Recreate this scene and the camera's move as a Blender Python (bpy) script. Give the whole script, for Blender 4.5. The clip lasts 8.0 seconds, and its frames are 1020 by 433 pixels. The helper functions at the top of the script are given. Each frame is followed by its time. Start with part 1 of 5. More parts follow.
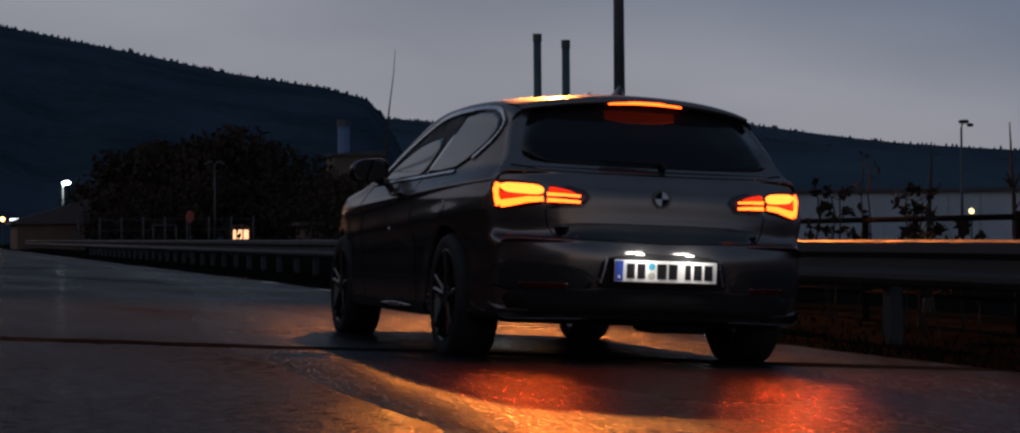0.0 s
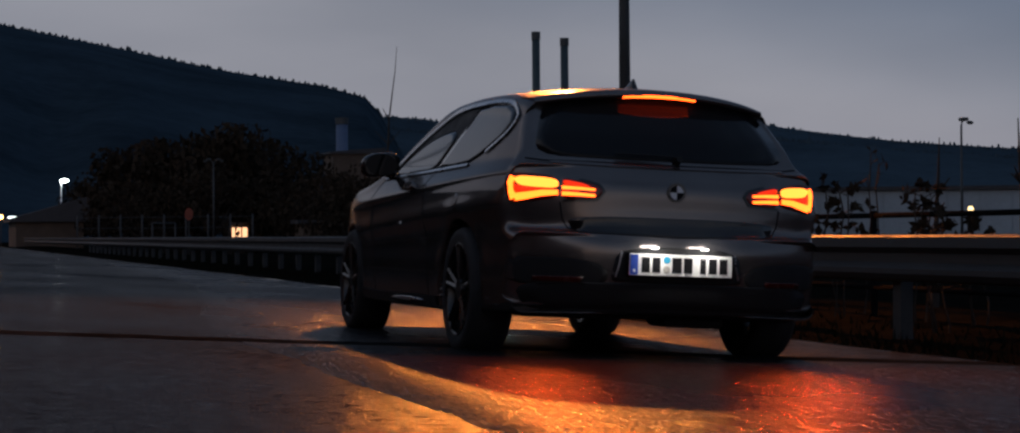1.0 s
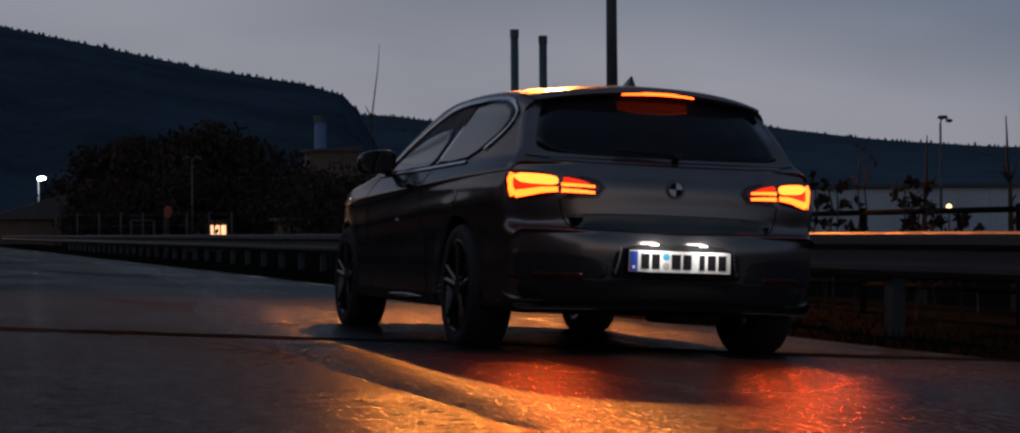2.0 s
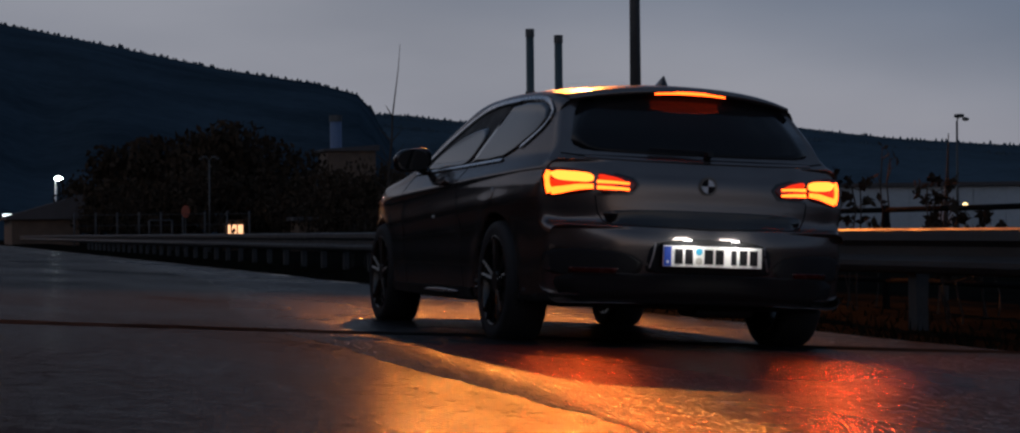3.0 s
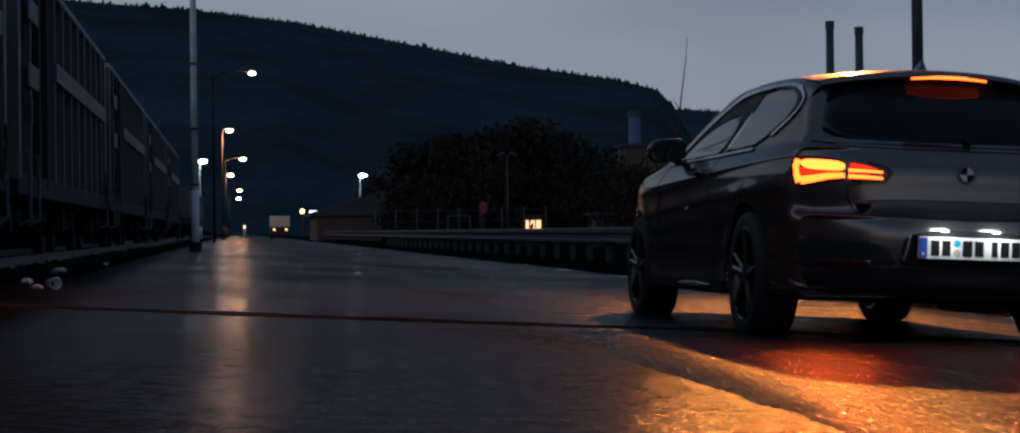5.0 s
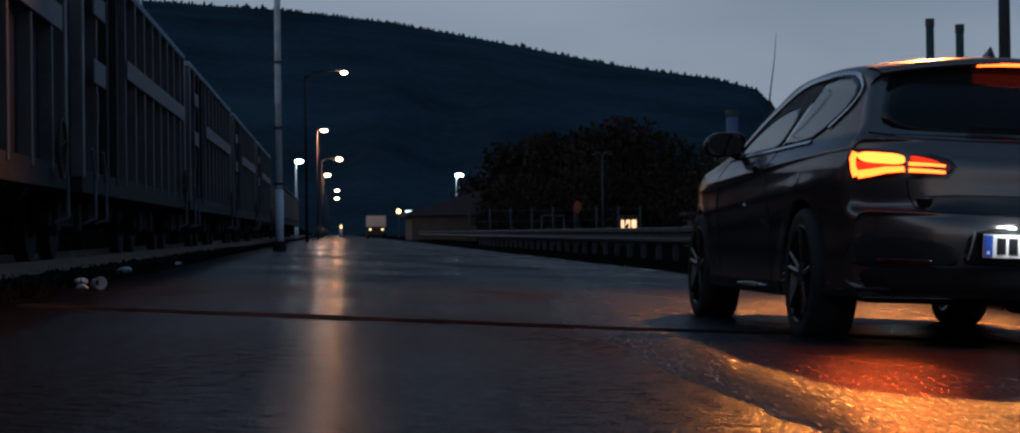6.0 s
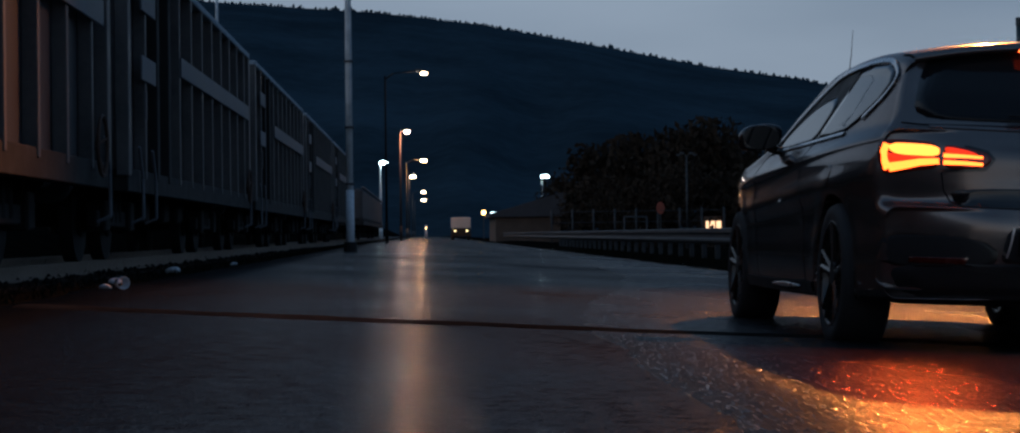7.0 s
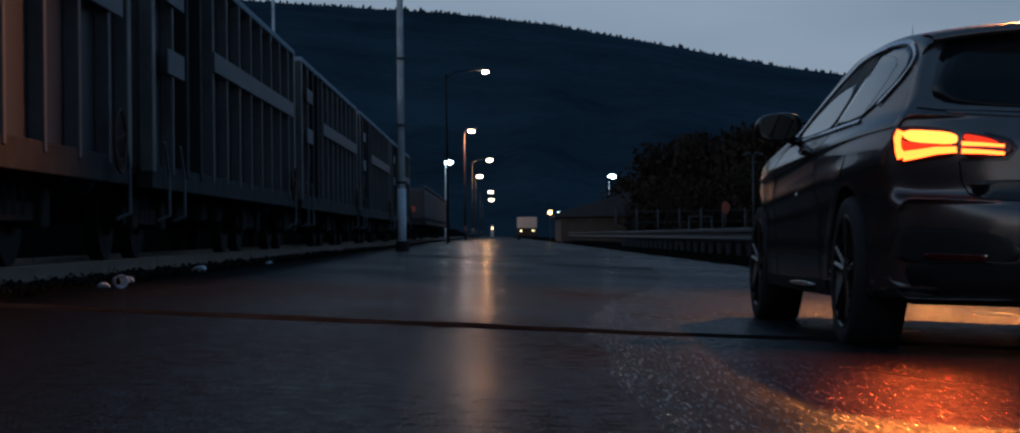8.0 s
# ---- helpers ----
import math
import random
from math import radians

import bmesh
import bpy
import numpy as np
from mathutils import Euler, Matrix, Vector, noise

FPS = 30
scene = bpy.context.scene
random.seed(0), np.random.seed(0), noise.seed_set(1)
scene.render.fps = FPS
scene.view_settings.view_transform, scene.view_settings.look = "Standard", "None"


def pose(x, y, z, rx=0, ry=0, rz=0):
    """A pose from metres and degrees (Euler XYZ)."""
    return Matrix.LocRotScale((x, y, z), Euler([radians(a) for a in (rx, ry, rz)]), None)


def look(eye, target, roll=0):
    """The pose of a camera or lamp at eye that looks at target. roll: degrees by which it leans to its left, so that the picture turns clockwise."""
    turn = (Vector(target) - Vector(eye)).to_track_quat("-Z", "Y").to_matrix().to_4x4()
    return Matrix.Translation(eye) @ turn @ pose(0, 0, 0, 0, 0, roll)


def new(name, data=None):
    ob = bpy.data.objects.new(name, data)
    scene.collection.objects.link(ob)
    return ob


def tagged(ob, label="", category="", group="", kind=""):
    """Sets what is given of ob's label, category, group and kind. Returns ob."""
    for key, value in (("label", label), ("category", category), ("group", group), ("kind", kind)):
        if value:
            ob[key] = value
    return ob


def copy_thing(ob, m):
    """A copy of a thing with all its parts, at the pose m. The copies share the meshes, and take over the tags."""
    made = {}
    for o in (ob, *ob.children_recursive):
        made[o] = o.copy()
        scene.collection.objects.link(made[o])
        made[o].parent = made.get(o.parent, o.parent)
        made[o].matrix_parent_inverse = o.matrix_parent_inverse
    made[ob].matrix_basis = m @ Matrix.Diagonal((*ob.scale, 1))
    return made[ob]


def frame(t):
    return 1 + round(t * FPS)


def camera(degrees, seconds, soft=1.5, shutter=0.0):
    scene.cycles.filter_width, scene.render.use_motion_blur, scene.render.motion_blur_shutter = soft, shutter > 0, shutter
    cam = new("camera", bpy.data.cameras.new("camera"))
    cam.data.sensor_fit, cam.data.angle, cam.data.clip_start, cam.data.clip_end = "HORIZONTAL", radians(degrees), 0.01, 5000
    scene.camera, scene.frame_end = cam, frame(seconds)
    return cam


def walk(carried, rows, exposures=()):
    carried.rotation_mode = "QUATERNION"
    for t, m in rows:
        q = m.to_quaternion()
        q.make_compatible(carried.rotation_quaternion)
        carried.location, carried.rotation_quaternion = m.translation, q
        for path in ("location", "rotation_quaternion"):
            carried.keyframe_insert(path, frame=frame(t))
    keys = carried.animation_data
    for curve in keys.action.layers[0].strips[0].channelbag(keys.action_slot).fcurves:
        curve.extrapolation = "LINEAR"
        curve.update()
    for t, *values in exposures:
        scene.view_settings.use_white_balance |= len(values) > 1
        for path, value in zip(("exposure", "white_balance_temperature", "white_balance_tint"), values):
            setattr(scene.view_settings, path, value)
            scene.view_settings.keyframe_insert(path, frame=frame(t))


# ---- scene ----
cam = camera(27.53, 8.0, 2.1)
# seconds, x, y, z, pitch, roll, yaw
PATH = [
    (0.0, -1.043, -1.604, 0.534, 0.531, 0.45, -15.512),
    (0.5, -1.052, -1.569, 0.518, 0.537, 0.45, -15.495),
    (1.0, -1.109, -1.545, 0.513, 0.480, 0.44, -15.574),
    (2.5, -1.307, -1.575, 0.503, 0.406, 0.44, -16.352),
    (3.0, -1.402, -1.781, 0.493, 0.401, 0.52, -15.789),
    (3.5, -1.417, -1.992, 0.485, 0.407, 0.60, -14.109),
    (4.0, -1.361, -2.021, 0.485, 0.311, 0.70, -11.709),
    (4.5, -1.238, -1.840, 0.477, 0.341, 0.70, -9.276),
    (5.0, -1.078, -1.585, 0.472, 0.361, 0.68, -7.516),
    (6.5, -0.561, -0.861, 0.445, 0.426, 0.68, -3.565),
    (7.0, -0.364, -0.610, 0.432, 0.464, 0.68, -2.356),
    (7.5, -0.166, -0.326, 0.423, 0.484, 0.66, -1.262),
    (8.0, 0.0, 0.0, 0.406, 0.492, 0.65, -0.430),
]
walk(cam, [(t, pose(x, y, z, 90 + p, r, w)) for t, x, y, z, p, r, w in PATH],
     exposures=[(0.0, 0.1, 6550, 13), (2.5, 0.1, 6550, 13), (4.5, 0.1, 6000, 5), (6.5, 0.22, 5600, 1), (8.0, 0.27, 5400, -2)])

# ---- sky and large lights ----
world = bpy.data.worlds.new("world")
scene.world = world
world.use_nodes = True
wn, wl = world.node_tree.nodes, world.node_tree.links
for n in list(wn):
    wn.remove(n)
w_out = wn.new("ShaderNodeOutputWorld")
w_bg = wn.new("ShaderNodeBackground")
w_sky = wn.new("ShaderNodeTexSky")
w_sky.sky_type = "NISHITA"
w_sky.sun_disc = False
w_sky.sun_elevation, w_sky.sun_rotation = radians(3.0), radians(200)
w_co = wn.new("ShaderNodeTexCoord")
w_map = wn.new("ShaderNodeMapping")
w_map.inputs["Scale"].default_value = (1.0, 1.0, 3.2)
w_noise = wn.new("ShaderNodeTexNoise")
w_noise.inputs["Scale"].default_value = 3.0
w_noise.inputs["Detail"].default_value = 5.0
w_noise.inputs["Roughness"].default_value = 0.45
w_ramp = wn.new("ShaderNodeValToRGB")
w_ramp.color_ramp.elements[0].position, w_ramp.color_ramp.elements[0].color = 0.34, (0.205, 0.225, 0.282, 1)
w_ramp.color_ramp.elements[1].position, w_ramp.color_ramp.elements[1].color = 0.66, (0.300, 0.315, 0.372, 1)
w_scale = wn.new("ShaderNodeMixRGB")
w_scale.blend_type = "MULTIPLY"
w_scale.inputs[0].default_value = 1.0
w_scale.inputs[2].default_value = (0.05, 0.05, 0.05, 1)
w_mix = wn.new("ShaderNodeMixRGB")
w_mix.inputs[0].default_value = 0.85
wl.new(w_co.outputs["Generated"], w_map.inputs["Vector"])
wl.new(w_map.outputs["Vector"], w_noise.inputs["Vector"])
wl.new(w_noise.outputs["Fac"], w_ramp.inputs["Fac"])
wl.new(w_sky.outputs["Color"], w_scale.inputs[1])
wl.new(w_scale.outputs["Color"], w_mix.inputs[1])
wl.new(w_ramp.outputs["Color"], w_mix.inputs[2])
# dusk: the last light lies low over the valley, the clouds overhead are darker
w_sep = wn.new("ShaderNodeSeparateXYZ")
w_fall = wn.new("ShaderNodeValToRGB")
w_fall.color_ramp.interpolation = "LINEAR"
w_fall.color_ramp.elements[0].position, w_fall.color_ramp.elements[0].color = 0.15, (1, 1, 1, 1)
w_fall.color_ramp.elements[1].position, w_fall.color_ramp.elements[1].color = 0.50, (0.26, 0.37, 0.50, 1)
w_mid = w_fall.color_ramp.elements.new(0.24)
w_mid.color = (0.45, 0.58, 0.72, 1)
w_dim = wn.new("ShaderNodeMixRGB")
w_dim.blend_type = "MULTIPLY"
w_dim.inputs[0].default_value = 1.0
wl.new(w_co.outputs["Generated"], w_sep.inputs[0])
w_west = wn.new("ShaderNodeMath")
w_west.operation = "MULTIPLY_ADD"
w_west.inputs[1].default_value = 0.22
wl.new(w_sep.outputs["X"], w_west.inputs[0])
wl.new(w_sep.outputs["Z"], w_west.inputs[2])
w_left = wn.new("ShaderNodeMath")
w_left.operation = "MINIMUM"
w_left.inputs[1].default_value = 0.0
w_glow = wn.new("ShaderNodeMath")
w_glow.operation = "MULTIPLY_ADD"
w_glow.inputs[1].default_value = 0.40
wl.new(w_sep.outputs["X"], w_left.inputs[0])
wl.new(w_left.outputs[0], w_glow.inputs[0])
wl.new(w_west.outputs[0], w_glow.inputs[2])
wl.new(w_glow.outputs[0], w_fall.inputs["Fac"])
wl.new(w_mix.outputs["Color"], w_dim.inputs[1])
wl.new(w_fall.outputs["Color"], w_dim.inputs[2])
wl.new(w_dim.outputs["Color"], w_bg.inputs["Color"])
wl.new(w_bg.outputs["Background"], w_out.inputs["Surface"])
w_bg.inputs["Strength"].default_value = 1.0


def lamp(name, kind, m, power, colour, size=0.3, spot=120, blend=0.5):
    d = bpy.data.lights.new(name, kind)
    d.energy, d.color = power, colour
    if kind == "AREA":
        d.size = size
    else:
        d.shadow_soft_size = size
    if kind == "SPOT":
        d.spot_size, d.spot_blend = radians(spot), blend
    ob = new(name, d)
    ob.matrix_world = m
    return ob


SODIUM = (1.0, 0.285, 0.045)
LAMP_HEAD = (5.6, 21.6, 6.15)
lamp("street_light", "SPOT", look(LAMP_HEAD, (2.0, 7.0, 0)), 5600, SODIUM, 0.10, 88, 1.0)

# ---- materials ----


def rgb(c):
    return (*c, 1.0)


def mat(name, colour, rough=0.6, metal=0.0, vary=0.25, scale=6.0, grain=60.0, bump=0.1, rough_vary=0.15, coat=0.0, tint=None, island=False):
    """A surface with two scales of variation in colour and gloss, and fine relief."""
    m = bpy.data.materials.new(name)
    m.use_nodes = True
    n, l = m.node_tree.nodes, m.node_tree.links
    b = n["Principled BSDF"]
    b.inputs["Metallic"].default_value = metal
    b.inputs["Coat Weight"].default_value = coat
    b.inputs["Coat Roughness"].default_value = 0.11
    co = n.new("ShaderNodeTexCoord")
    big, fine = n.new("ShaderNodeTexNoise"), n.new("ShaderNodeTexNoise")
    big.inputs["Scale"].default_value, big.inputs["Detail"].default_value = scale, 5
    fine.inputs["Scale"].default_value, fine.inputs["Detail"].default_value = grain, 3
    for t in (big, fine):
        l.new(co.outputs["Object"], t.inputs["Vector"])
    add = n.new("ShaderNodeMath")
    add.operation = "MULTIPLY_ADD"
    add.inputs[1].default_value = 0.4
    l.new(fine.outputs["Fac"], add.inputs[0])
    l.new(big.outputs["Fac"], add.inputs[2])
    last = add.outputs[0]
    if island:
        geo = n.new("ShaderNodeNewGeometry")
        more = n.new("ShaderNodeMath")
        more.operation = "MULTIPLY_ADD"
        more.inputs[1].default_value = 0.5
        l.new(geo.outputs["Random Per Island"], more.inputs[0])
        l.new(last, more.inputs[2])
        last = more.outputs[0]
    ramp = n.new("ShaderNodeValToRGB")
    e = ramp.color_ramp.elements
    e[0].position, e[1].position = 0.4, 1.0 if not island else 1.3
    dark = tuple(max(0, c * (1 - vary)) for c in colour)
    e[0].color, e[1].color = rgb(dark), rgb(tint or tuple(min(1, c * (1 + vary)) for c in colour))
    l.new(last, ramp.inputs["Fac"])
    l.new(ramp.outputs["Color"], b.inputs["Base Color"])
    rr = n.new("ShaderNodeMapRange")
    rr.inputs["From Min"].default_value, rr.inputs["From Max"].default_value = 0.35, 0.95
    rr.inputs["To Min"].default_value, rr.inputs["To Max"].default_value = max(0.02, rough - rough_vary), min(1, rough + rough_vary)
    l.new(add.outputs[0], rr.inputs["Value"])
    l.new(rr.outputs["Result"], b.inputs["Roughness"])
    if bump:
        bp = n.new("ShaderNodeBump")
        bp.inputs["Strength"].default_value, bp.inputs["Distance"].default_value = bump, 0.01
        l.new(add.outputs[0], bp.inputs["Height"])
        l.new(bp.outputs["Normal"], b.inputs["Normal"])
    return m


def glow(name, colour, strength):
    m = bpy.data.materials.new(name)
    m.use_nodes = True
    b = m.node_tree.nodes["Principled BSDF"]
    b.inputs["Base Color"].default_value = rgb(colour)
    b.inputs["Emission Color"].default_value = rgb(colour)
    b.inputs["Emission Strength"].default_value = strength
    b.inputs["Roughness"].default_value = 0.3
    return m


def asphalt(name, gloss_lo, gloss_hi, grain, relief, wet_lo, wet_hi, tilt, cells, along, glint=0.0):
    """Wet road: a damp film whose gloss changes in patches, over coarse stone grain."""
    m = bpy.data.materials.new(name)
    m.use_nodes = True
    n, l = m.node_tree.nodes, m.node_tree.links
    b = n["Principled BSDF"]
    co = n.new("ShaderNodeTexCoord")
    stretch = n.new("ShaderNodeMapping")
    stretch.inputs["Scale"].default_value = (1.0, 0.35, 1.0)
    l.new(co.outputs["Object"], stretch.inputs["Vector"])
    patch, mid = n.new("ShaderNodeTexNoise"), n.new("ShaderNodeTexNoise")
    patch.inputs["Scale"].default_value, patch.inputs["Detail"].default_value = 0.55, 6
    mid.inputs["Scale"].default_value, mid.inputs["Detail"].default_value = 14, 6
    stones = n.new("ShaderNodeTexVoronoi")
    stones.inputs["Scale"].default_value = grain
    l.new(stretch.outputs["Vector"], patch.inputs["Vector"])
    l.new(co.outputs["Object"], mid.inputs["Vector"])
    l.new(co.outputs["Object"], stones.inputs["Vector"])
    colour = n.new("ShaderNodeValToRGB")
    e = colour.color_ramp.elements
    e[0].position, e[0].color = 0.3, (0.010, 0.010, 0.011, 1)
    e[1].position, e[1].color = 0.7, (0.026, 0.026, 0.028, 1)
    mixed = n.new("ShaderNodeMath")
    mixed.operation = "MULTIPLY_ADD"
    mixed.inputs[1].default_value = 0.5
    l.new(mid.outputs["Fac"], mixed.inputs[0])
    half = n.new("ShaderNodeMath")
    half.operation = "MULTIPLY"
    half.inputs[1].default_value = 0.5
    l.new(patch.outputs["Fac"], half.inputs[0])
    l.new(half.outputs[0], mixed.inputs[2])
    l.new(mixed.outputs[0], colour.inputs["Fac"])
    l.new(colour.outputs["Color"], b.inputs["Base Color"])
    gloss = n.new("ShaderNodeValToRGB")
    e = gloss.color_ramp.elements
    e[0].position, e[0].color = 0.40, (gloss_lo, gloss_lo, gloss_lo, 1)
    e[1].position, e[1].color = 0.62, (gloss_hi, gloss_hi, gloss_hi, 1)
    l.new(patch.outputs["Fac"], gloss.inputs["Fac"])
    l.new(gloss.outputs["Color"], b.inputs["Roughness"])
    height = n.new("ShaderNodeMath")
    height.operation = "MULTIPLY_ADD"
    height.inputs[1].default_value = 0.6
    l.new(mid.outputs["Fac"], height.inputs[0])
    l.new(stones.outputs["Distance"], height.inputs[2])
    bp = n.new("ShaderNodeBump")
    bp.inputs["Strength"].default_value, bp.inputs["Distance"].default_value = relief, 0.014
    l.new(height.outputs[0], bp.inputs["Height"])
    l.new(bp.outputs["Normal"], b.inputs["Normal"])
    # every stone's wet top lies at its own slant; a few of them catch the light and glint
    def cells_of(scale, lie_along):
        lie = n.new("ShaderNodeMapping")
        lie.inputs["Scale"].default_value = (1.0, lie_along, 1.0)
        l.new(co.outputs["Object"], lie.inputs["Vector"])
        v = n.new("ShaderNodeTexVoronoi")
        v.inputs["Scale"].default_value = scale
        l.new(lie.outputs["Vector"], v.inputs["Vector"])
        off = n.new("ShaderNodeVectorMath")
        off.operation = "SUBTRACT"
        off.inputs[1].default_value = (0.5, 0.5, 0.5)
        l.new(v.outputs["Color"], off.inputs[0])
        return v, off

    def slanted(off, amount):
        slant = n.new("ShaderNodeVectorMath")
        slant.operation = "MULTIPLY_ADD"
        slant.inputs[1].default_value = (amount * 0.6, amount * 1.4, 0.0)
        l.new(off.outputs["Vector"], slant.inputs[0])
        l.new(bp.outputs["Normal"], slant.inputs[2])
        unit = n.new("ShaderNodeVectorMath")
        unit.operation = "NORMALIZE"
        l.new(slant.outputs["Vector"], unit.inputs[0])
        return unit

    facet, facet_off = cells_of(cells, along)
    l.new(slanted(facet_off, tilt).outputs["Vector"], b.inputs["Normal"])
    b.inputs["IOR"].default_value = 1.33
    # water stands only in part of the grain; the stones between are dull
    dull = n.new("ShaderNodeBsdfDiffuse")
    l.new(colour.outputs["Color"], dull.inputs["Color"])
    l.new(bp.outputs["Normal"], dull.inputs["Normal"])
    film = n.new("ShaderNodeMapRange")
    film.inputs["From Min"].default_value, film.inputs["From Max"].default_value = 0.38, 0.62
    film.inputs["To Min"].default_value, film.inputs["To Max"].default_value = wet_lo, wet_hi
    mottle = n.new("ShaderNodeMix")
    mottle.inputs["Factor"].default_value = 0.4
    l.new(patch.outputs["Fac"], mottle.inputs["A"])
    l.new(mid.outputs["Fac"], mottle.inputs["B"])
    l.new(mottle.outputs["Result"], film.inputs["Value"])
    both = n.new("ShaderNodeMixShader")
    l.new(film.outputs["Result"], both.inputs[0])
    l.new(dull.outputs["BSDF"], both.inputs[1])
    l.new(b.outputs["BSDF"], both.inputs[2])
    last = both
    if glint:
        spot, spot_off = cells_of(190, 0.10)
        drop = n.new("ShaderNodeBsdfPrincipled")
        drop.inputs["Base Color"].default_value = (0.02, 0.02, 0.021, 1)
        drop.inputs["IOR"].default_value = 1.33
        drop.inputs["Roughness"].default_value = 0.21
        l.new(slanted(spot_off, 0.42).outputs["Vector"], drop.inputs["Normal"])
        sep = n.new("ShaderNodeSeparateColor")
        l.new(spot.outputs["Color"], sep.inputs[0])
        few = n.new("ShaderNodeMapRange")
        few.inputs["From Min"].default_value, few.inputs["From Max"].default_value = 1 - glint, 1 - glint + 0.02
        l.new(sep.outputs["Blue"], few.inputs["Value"])
        last = n.new("ShaderNodeMixShader")
        l.new(few.outputs["Result"], last.inputs[0])
        l.new(both.outputs["Shader"], last.inputs[1])
        l.new(drop.outputs["BSDF"], last.inputs[2])
    l.new(last.outputs["Shader"], n["Material Output"].inputs["Surface"])
    return m


M_ROAD = asphalt("wet_asphalt", 0.15, 0.24, 60, 0.28, 0.52, 0.10, 0.10, 220, 0.25)
M_COARSE = asphalt("coarse_wet_asphalt", 0.24, 0.34, 56, 0.40, 0.50, 0.22, 0.28, 190, 0.15, 0.17)
M_TAR = mat("tar_seam", (0.020, 0.0185, 0.017), 0.5, vary=0.5, scale=9, grain=70, bump=0.3)
M_SEAM = mat("worn_seam_concrete", (0.034, 0.032, 0.030), 0.7, vary=0.5, scale=5, grain=60, bump=0.3)
M_SOIL = mat("damp_soil", (0.009, 0.0085, 0.007), 0.9, vary=0.6, scale=1.6, grain=30, bump=0.8)
M_GRASS = mat("autumn_grass", (0.011, 0.013, 0.008), 0.85, vary=0.6, scale=2, grain=20, bump=0, tint=(0.017, 0.016, 0.010), island=True)
M_BALLAST = mat("ballast", (0.020, 0.019, 0.018), 0.9, vary=0.5, scale=4, grain=25, bump=1.0)
M_ZINC = mat("weathered_zinc", (0.055, 0.057, 0.06), 0.55, 0.0, vary=0.35, scale=3, grain=40, bump=0.15)
M_POLE = mat("pole_paint", (0.66, 0.70, 0.71), 0.5, vary=0.5, scale=2.5, grain=30, bump=0.2)
M_DARKPOLE = mat("dark_pole_paint", (0.045, 0.05, 0.052), 0.5, vary=0.4, scale=3, grain=30)
M_WAGON = mat("wagon_paint", (0.075, 0.040, 0.030), 0.62, vary=0.6, scale=1.1, grain=14, bump=0.3, tint=(0.075, 0.085, 0.095))
M_RIB = mat("grey_rib_paint", (0.085, 0.092, 0.10), 0.5, vary=0.5, scale=2.0, grain=18, bump=0.25, tint=(0.13, 0.12, 0.115))
M_FENCE = mat("dull_fence_paint", (0.012, 0.0125, 0.013), 0.75, vary=0.4, scale=3, grain=30)
M_RUST = mat("rusty_steel", (0.085, 0.05, 0.035), 0.75, 0.2, vary=0.5, scale=3, grain=40, bump=0.5)
M_BELT = mat("faded_grey_paint", (0.15, 0.155, 0.17), 0.6, vary=0.35, scale=2, grain=25, bump=0.2)
M_UNDER = mat("grimy_underframe", (0.013, 0.0125, 0.012), 0.8, vary=0.5, scale=4, grain=30, bump=0.4)
M_RAIL = mat("rail_steel", (0.22, 0.19, 0.17), 0.35, 0.9, vary=0.3, scale=5, grain=50)
M_TIMBER = mat("sleeper_timber", (0.04, 0.03, 0.022), 0.85, vary=0.5, scale=5, grain=40, bump=0.6)
# Dusk haze is put into these two forest colours as a blue cast.
M_HILL = mat("haze_tinted_forest", (0.037, 0.058, 0.075), 0.95, vary=0.45, scale=0.012, grain=0.15, bump=0, rough_vary=0.02)
M_RIDGE = mat("far_haze_tinted_forest", (0.052, 0.080, 0.102), 0.95, vary=0.35, scale=0.01, grain=0.12, bump=0, rough_vary=0.02)
M_LEAF = mat("dark_autumn_leaves", (0.035, 0.034, 0.028), 0.8, vary=0.6, scale=0.8, grain=9, bump=0, tint=(0.050, 0.038, 0.028), island=True)
M_ZINC.node_tree.nodes["Principled BSDF"].inputs["Specular IOR Level"].default_value = 0.25
# dull, rough surfaces without any sheen
for m in (M_SEAM, M_TAR, M_FENCE, M_HILL, M_RIDGE, M_LEAF, M_SOIL, M_GRASS, M_BALLAST):
    m.node_tree.nodes["Principled BSDF"].inputs["Specular IOR Level"].default_value = 0.0
M_BARK = mat("dark_bark", (0.045, 0.035, 0.028), 0.9, vary=0.5, scale=6, grain=40, bump=0.6)
M_DRY = mat("dry_orange_leaves", (0.45, 0.13, 0.035), 0.7, vary=0.5, scale=6, grain=30, bump=0, island=True)
M_STACK = mat("stack_teal_paint", (0.045, 0.075, 0.085), 0.6, vary=0.35, scale=0.5, grain=4, bump=0.1)
M_BLUE = mat("pale_blue_cladding", (0.09, 0.14, 0.24), 0.6, vary=0.3, scale=0.4, grain=4, bump=0.1)
M_PLANT = mat("plant_steel", (0.07, 0.08, 0.085), 0.6, 0.3, vary=0.4, scale=0.7, grain=8, bump=0.1)
M_SHED = mat("pale_shed_cladding", (0.34, 0.40, 0.45), 0.7, vary=0.2, scale=0.3, grain=5, bump=0.1)
M_ROOF = mat("dark_roofing", (0.05, 0.05, 0.055), 0.7, vary=0.4, scale=0.8, grain=8, bump=0.2)
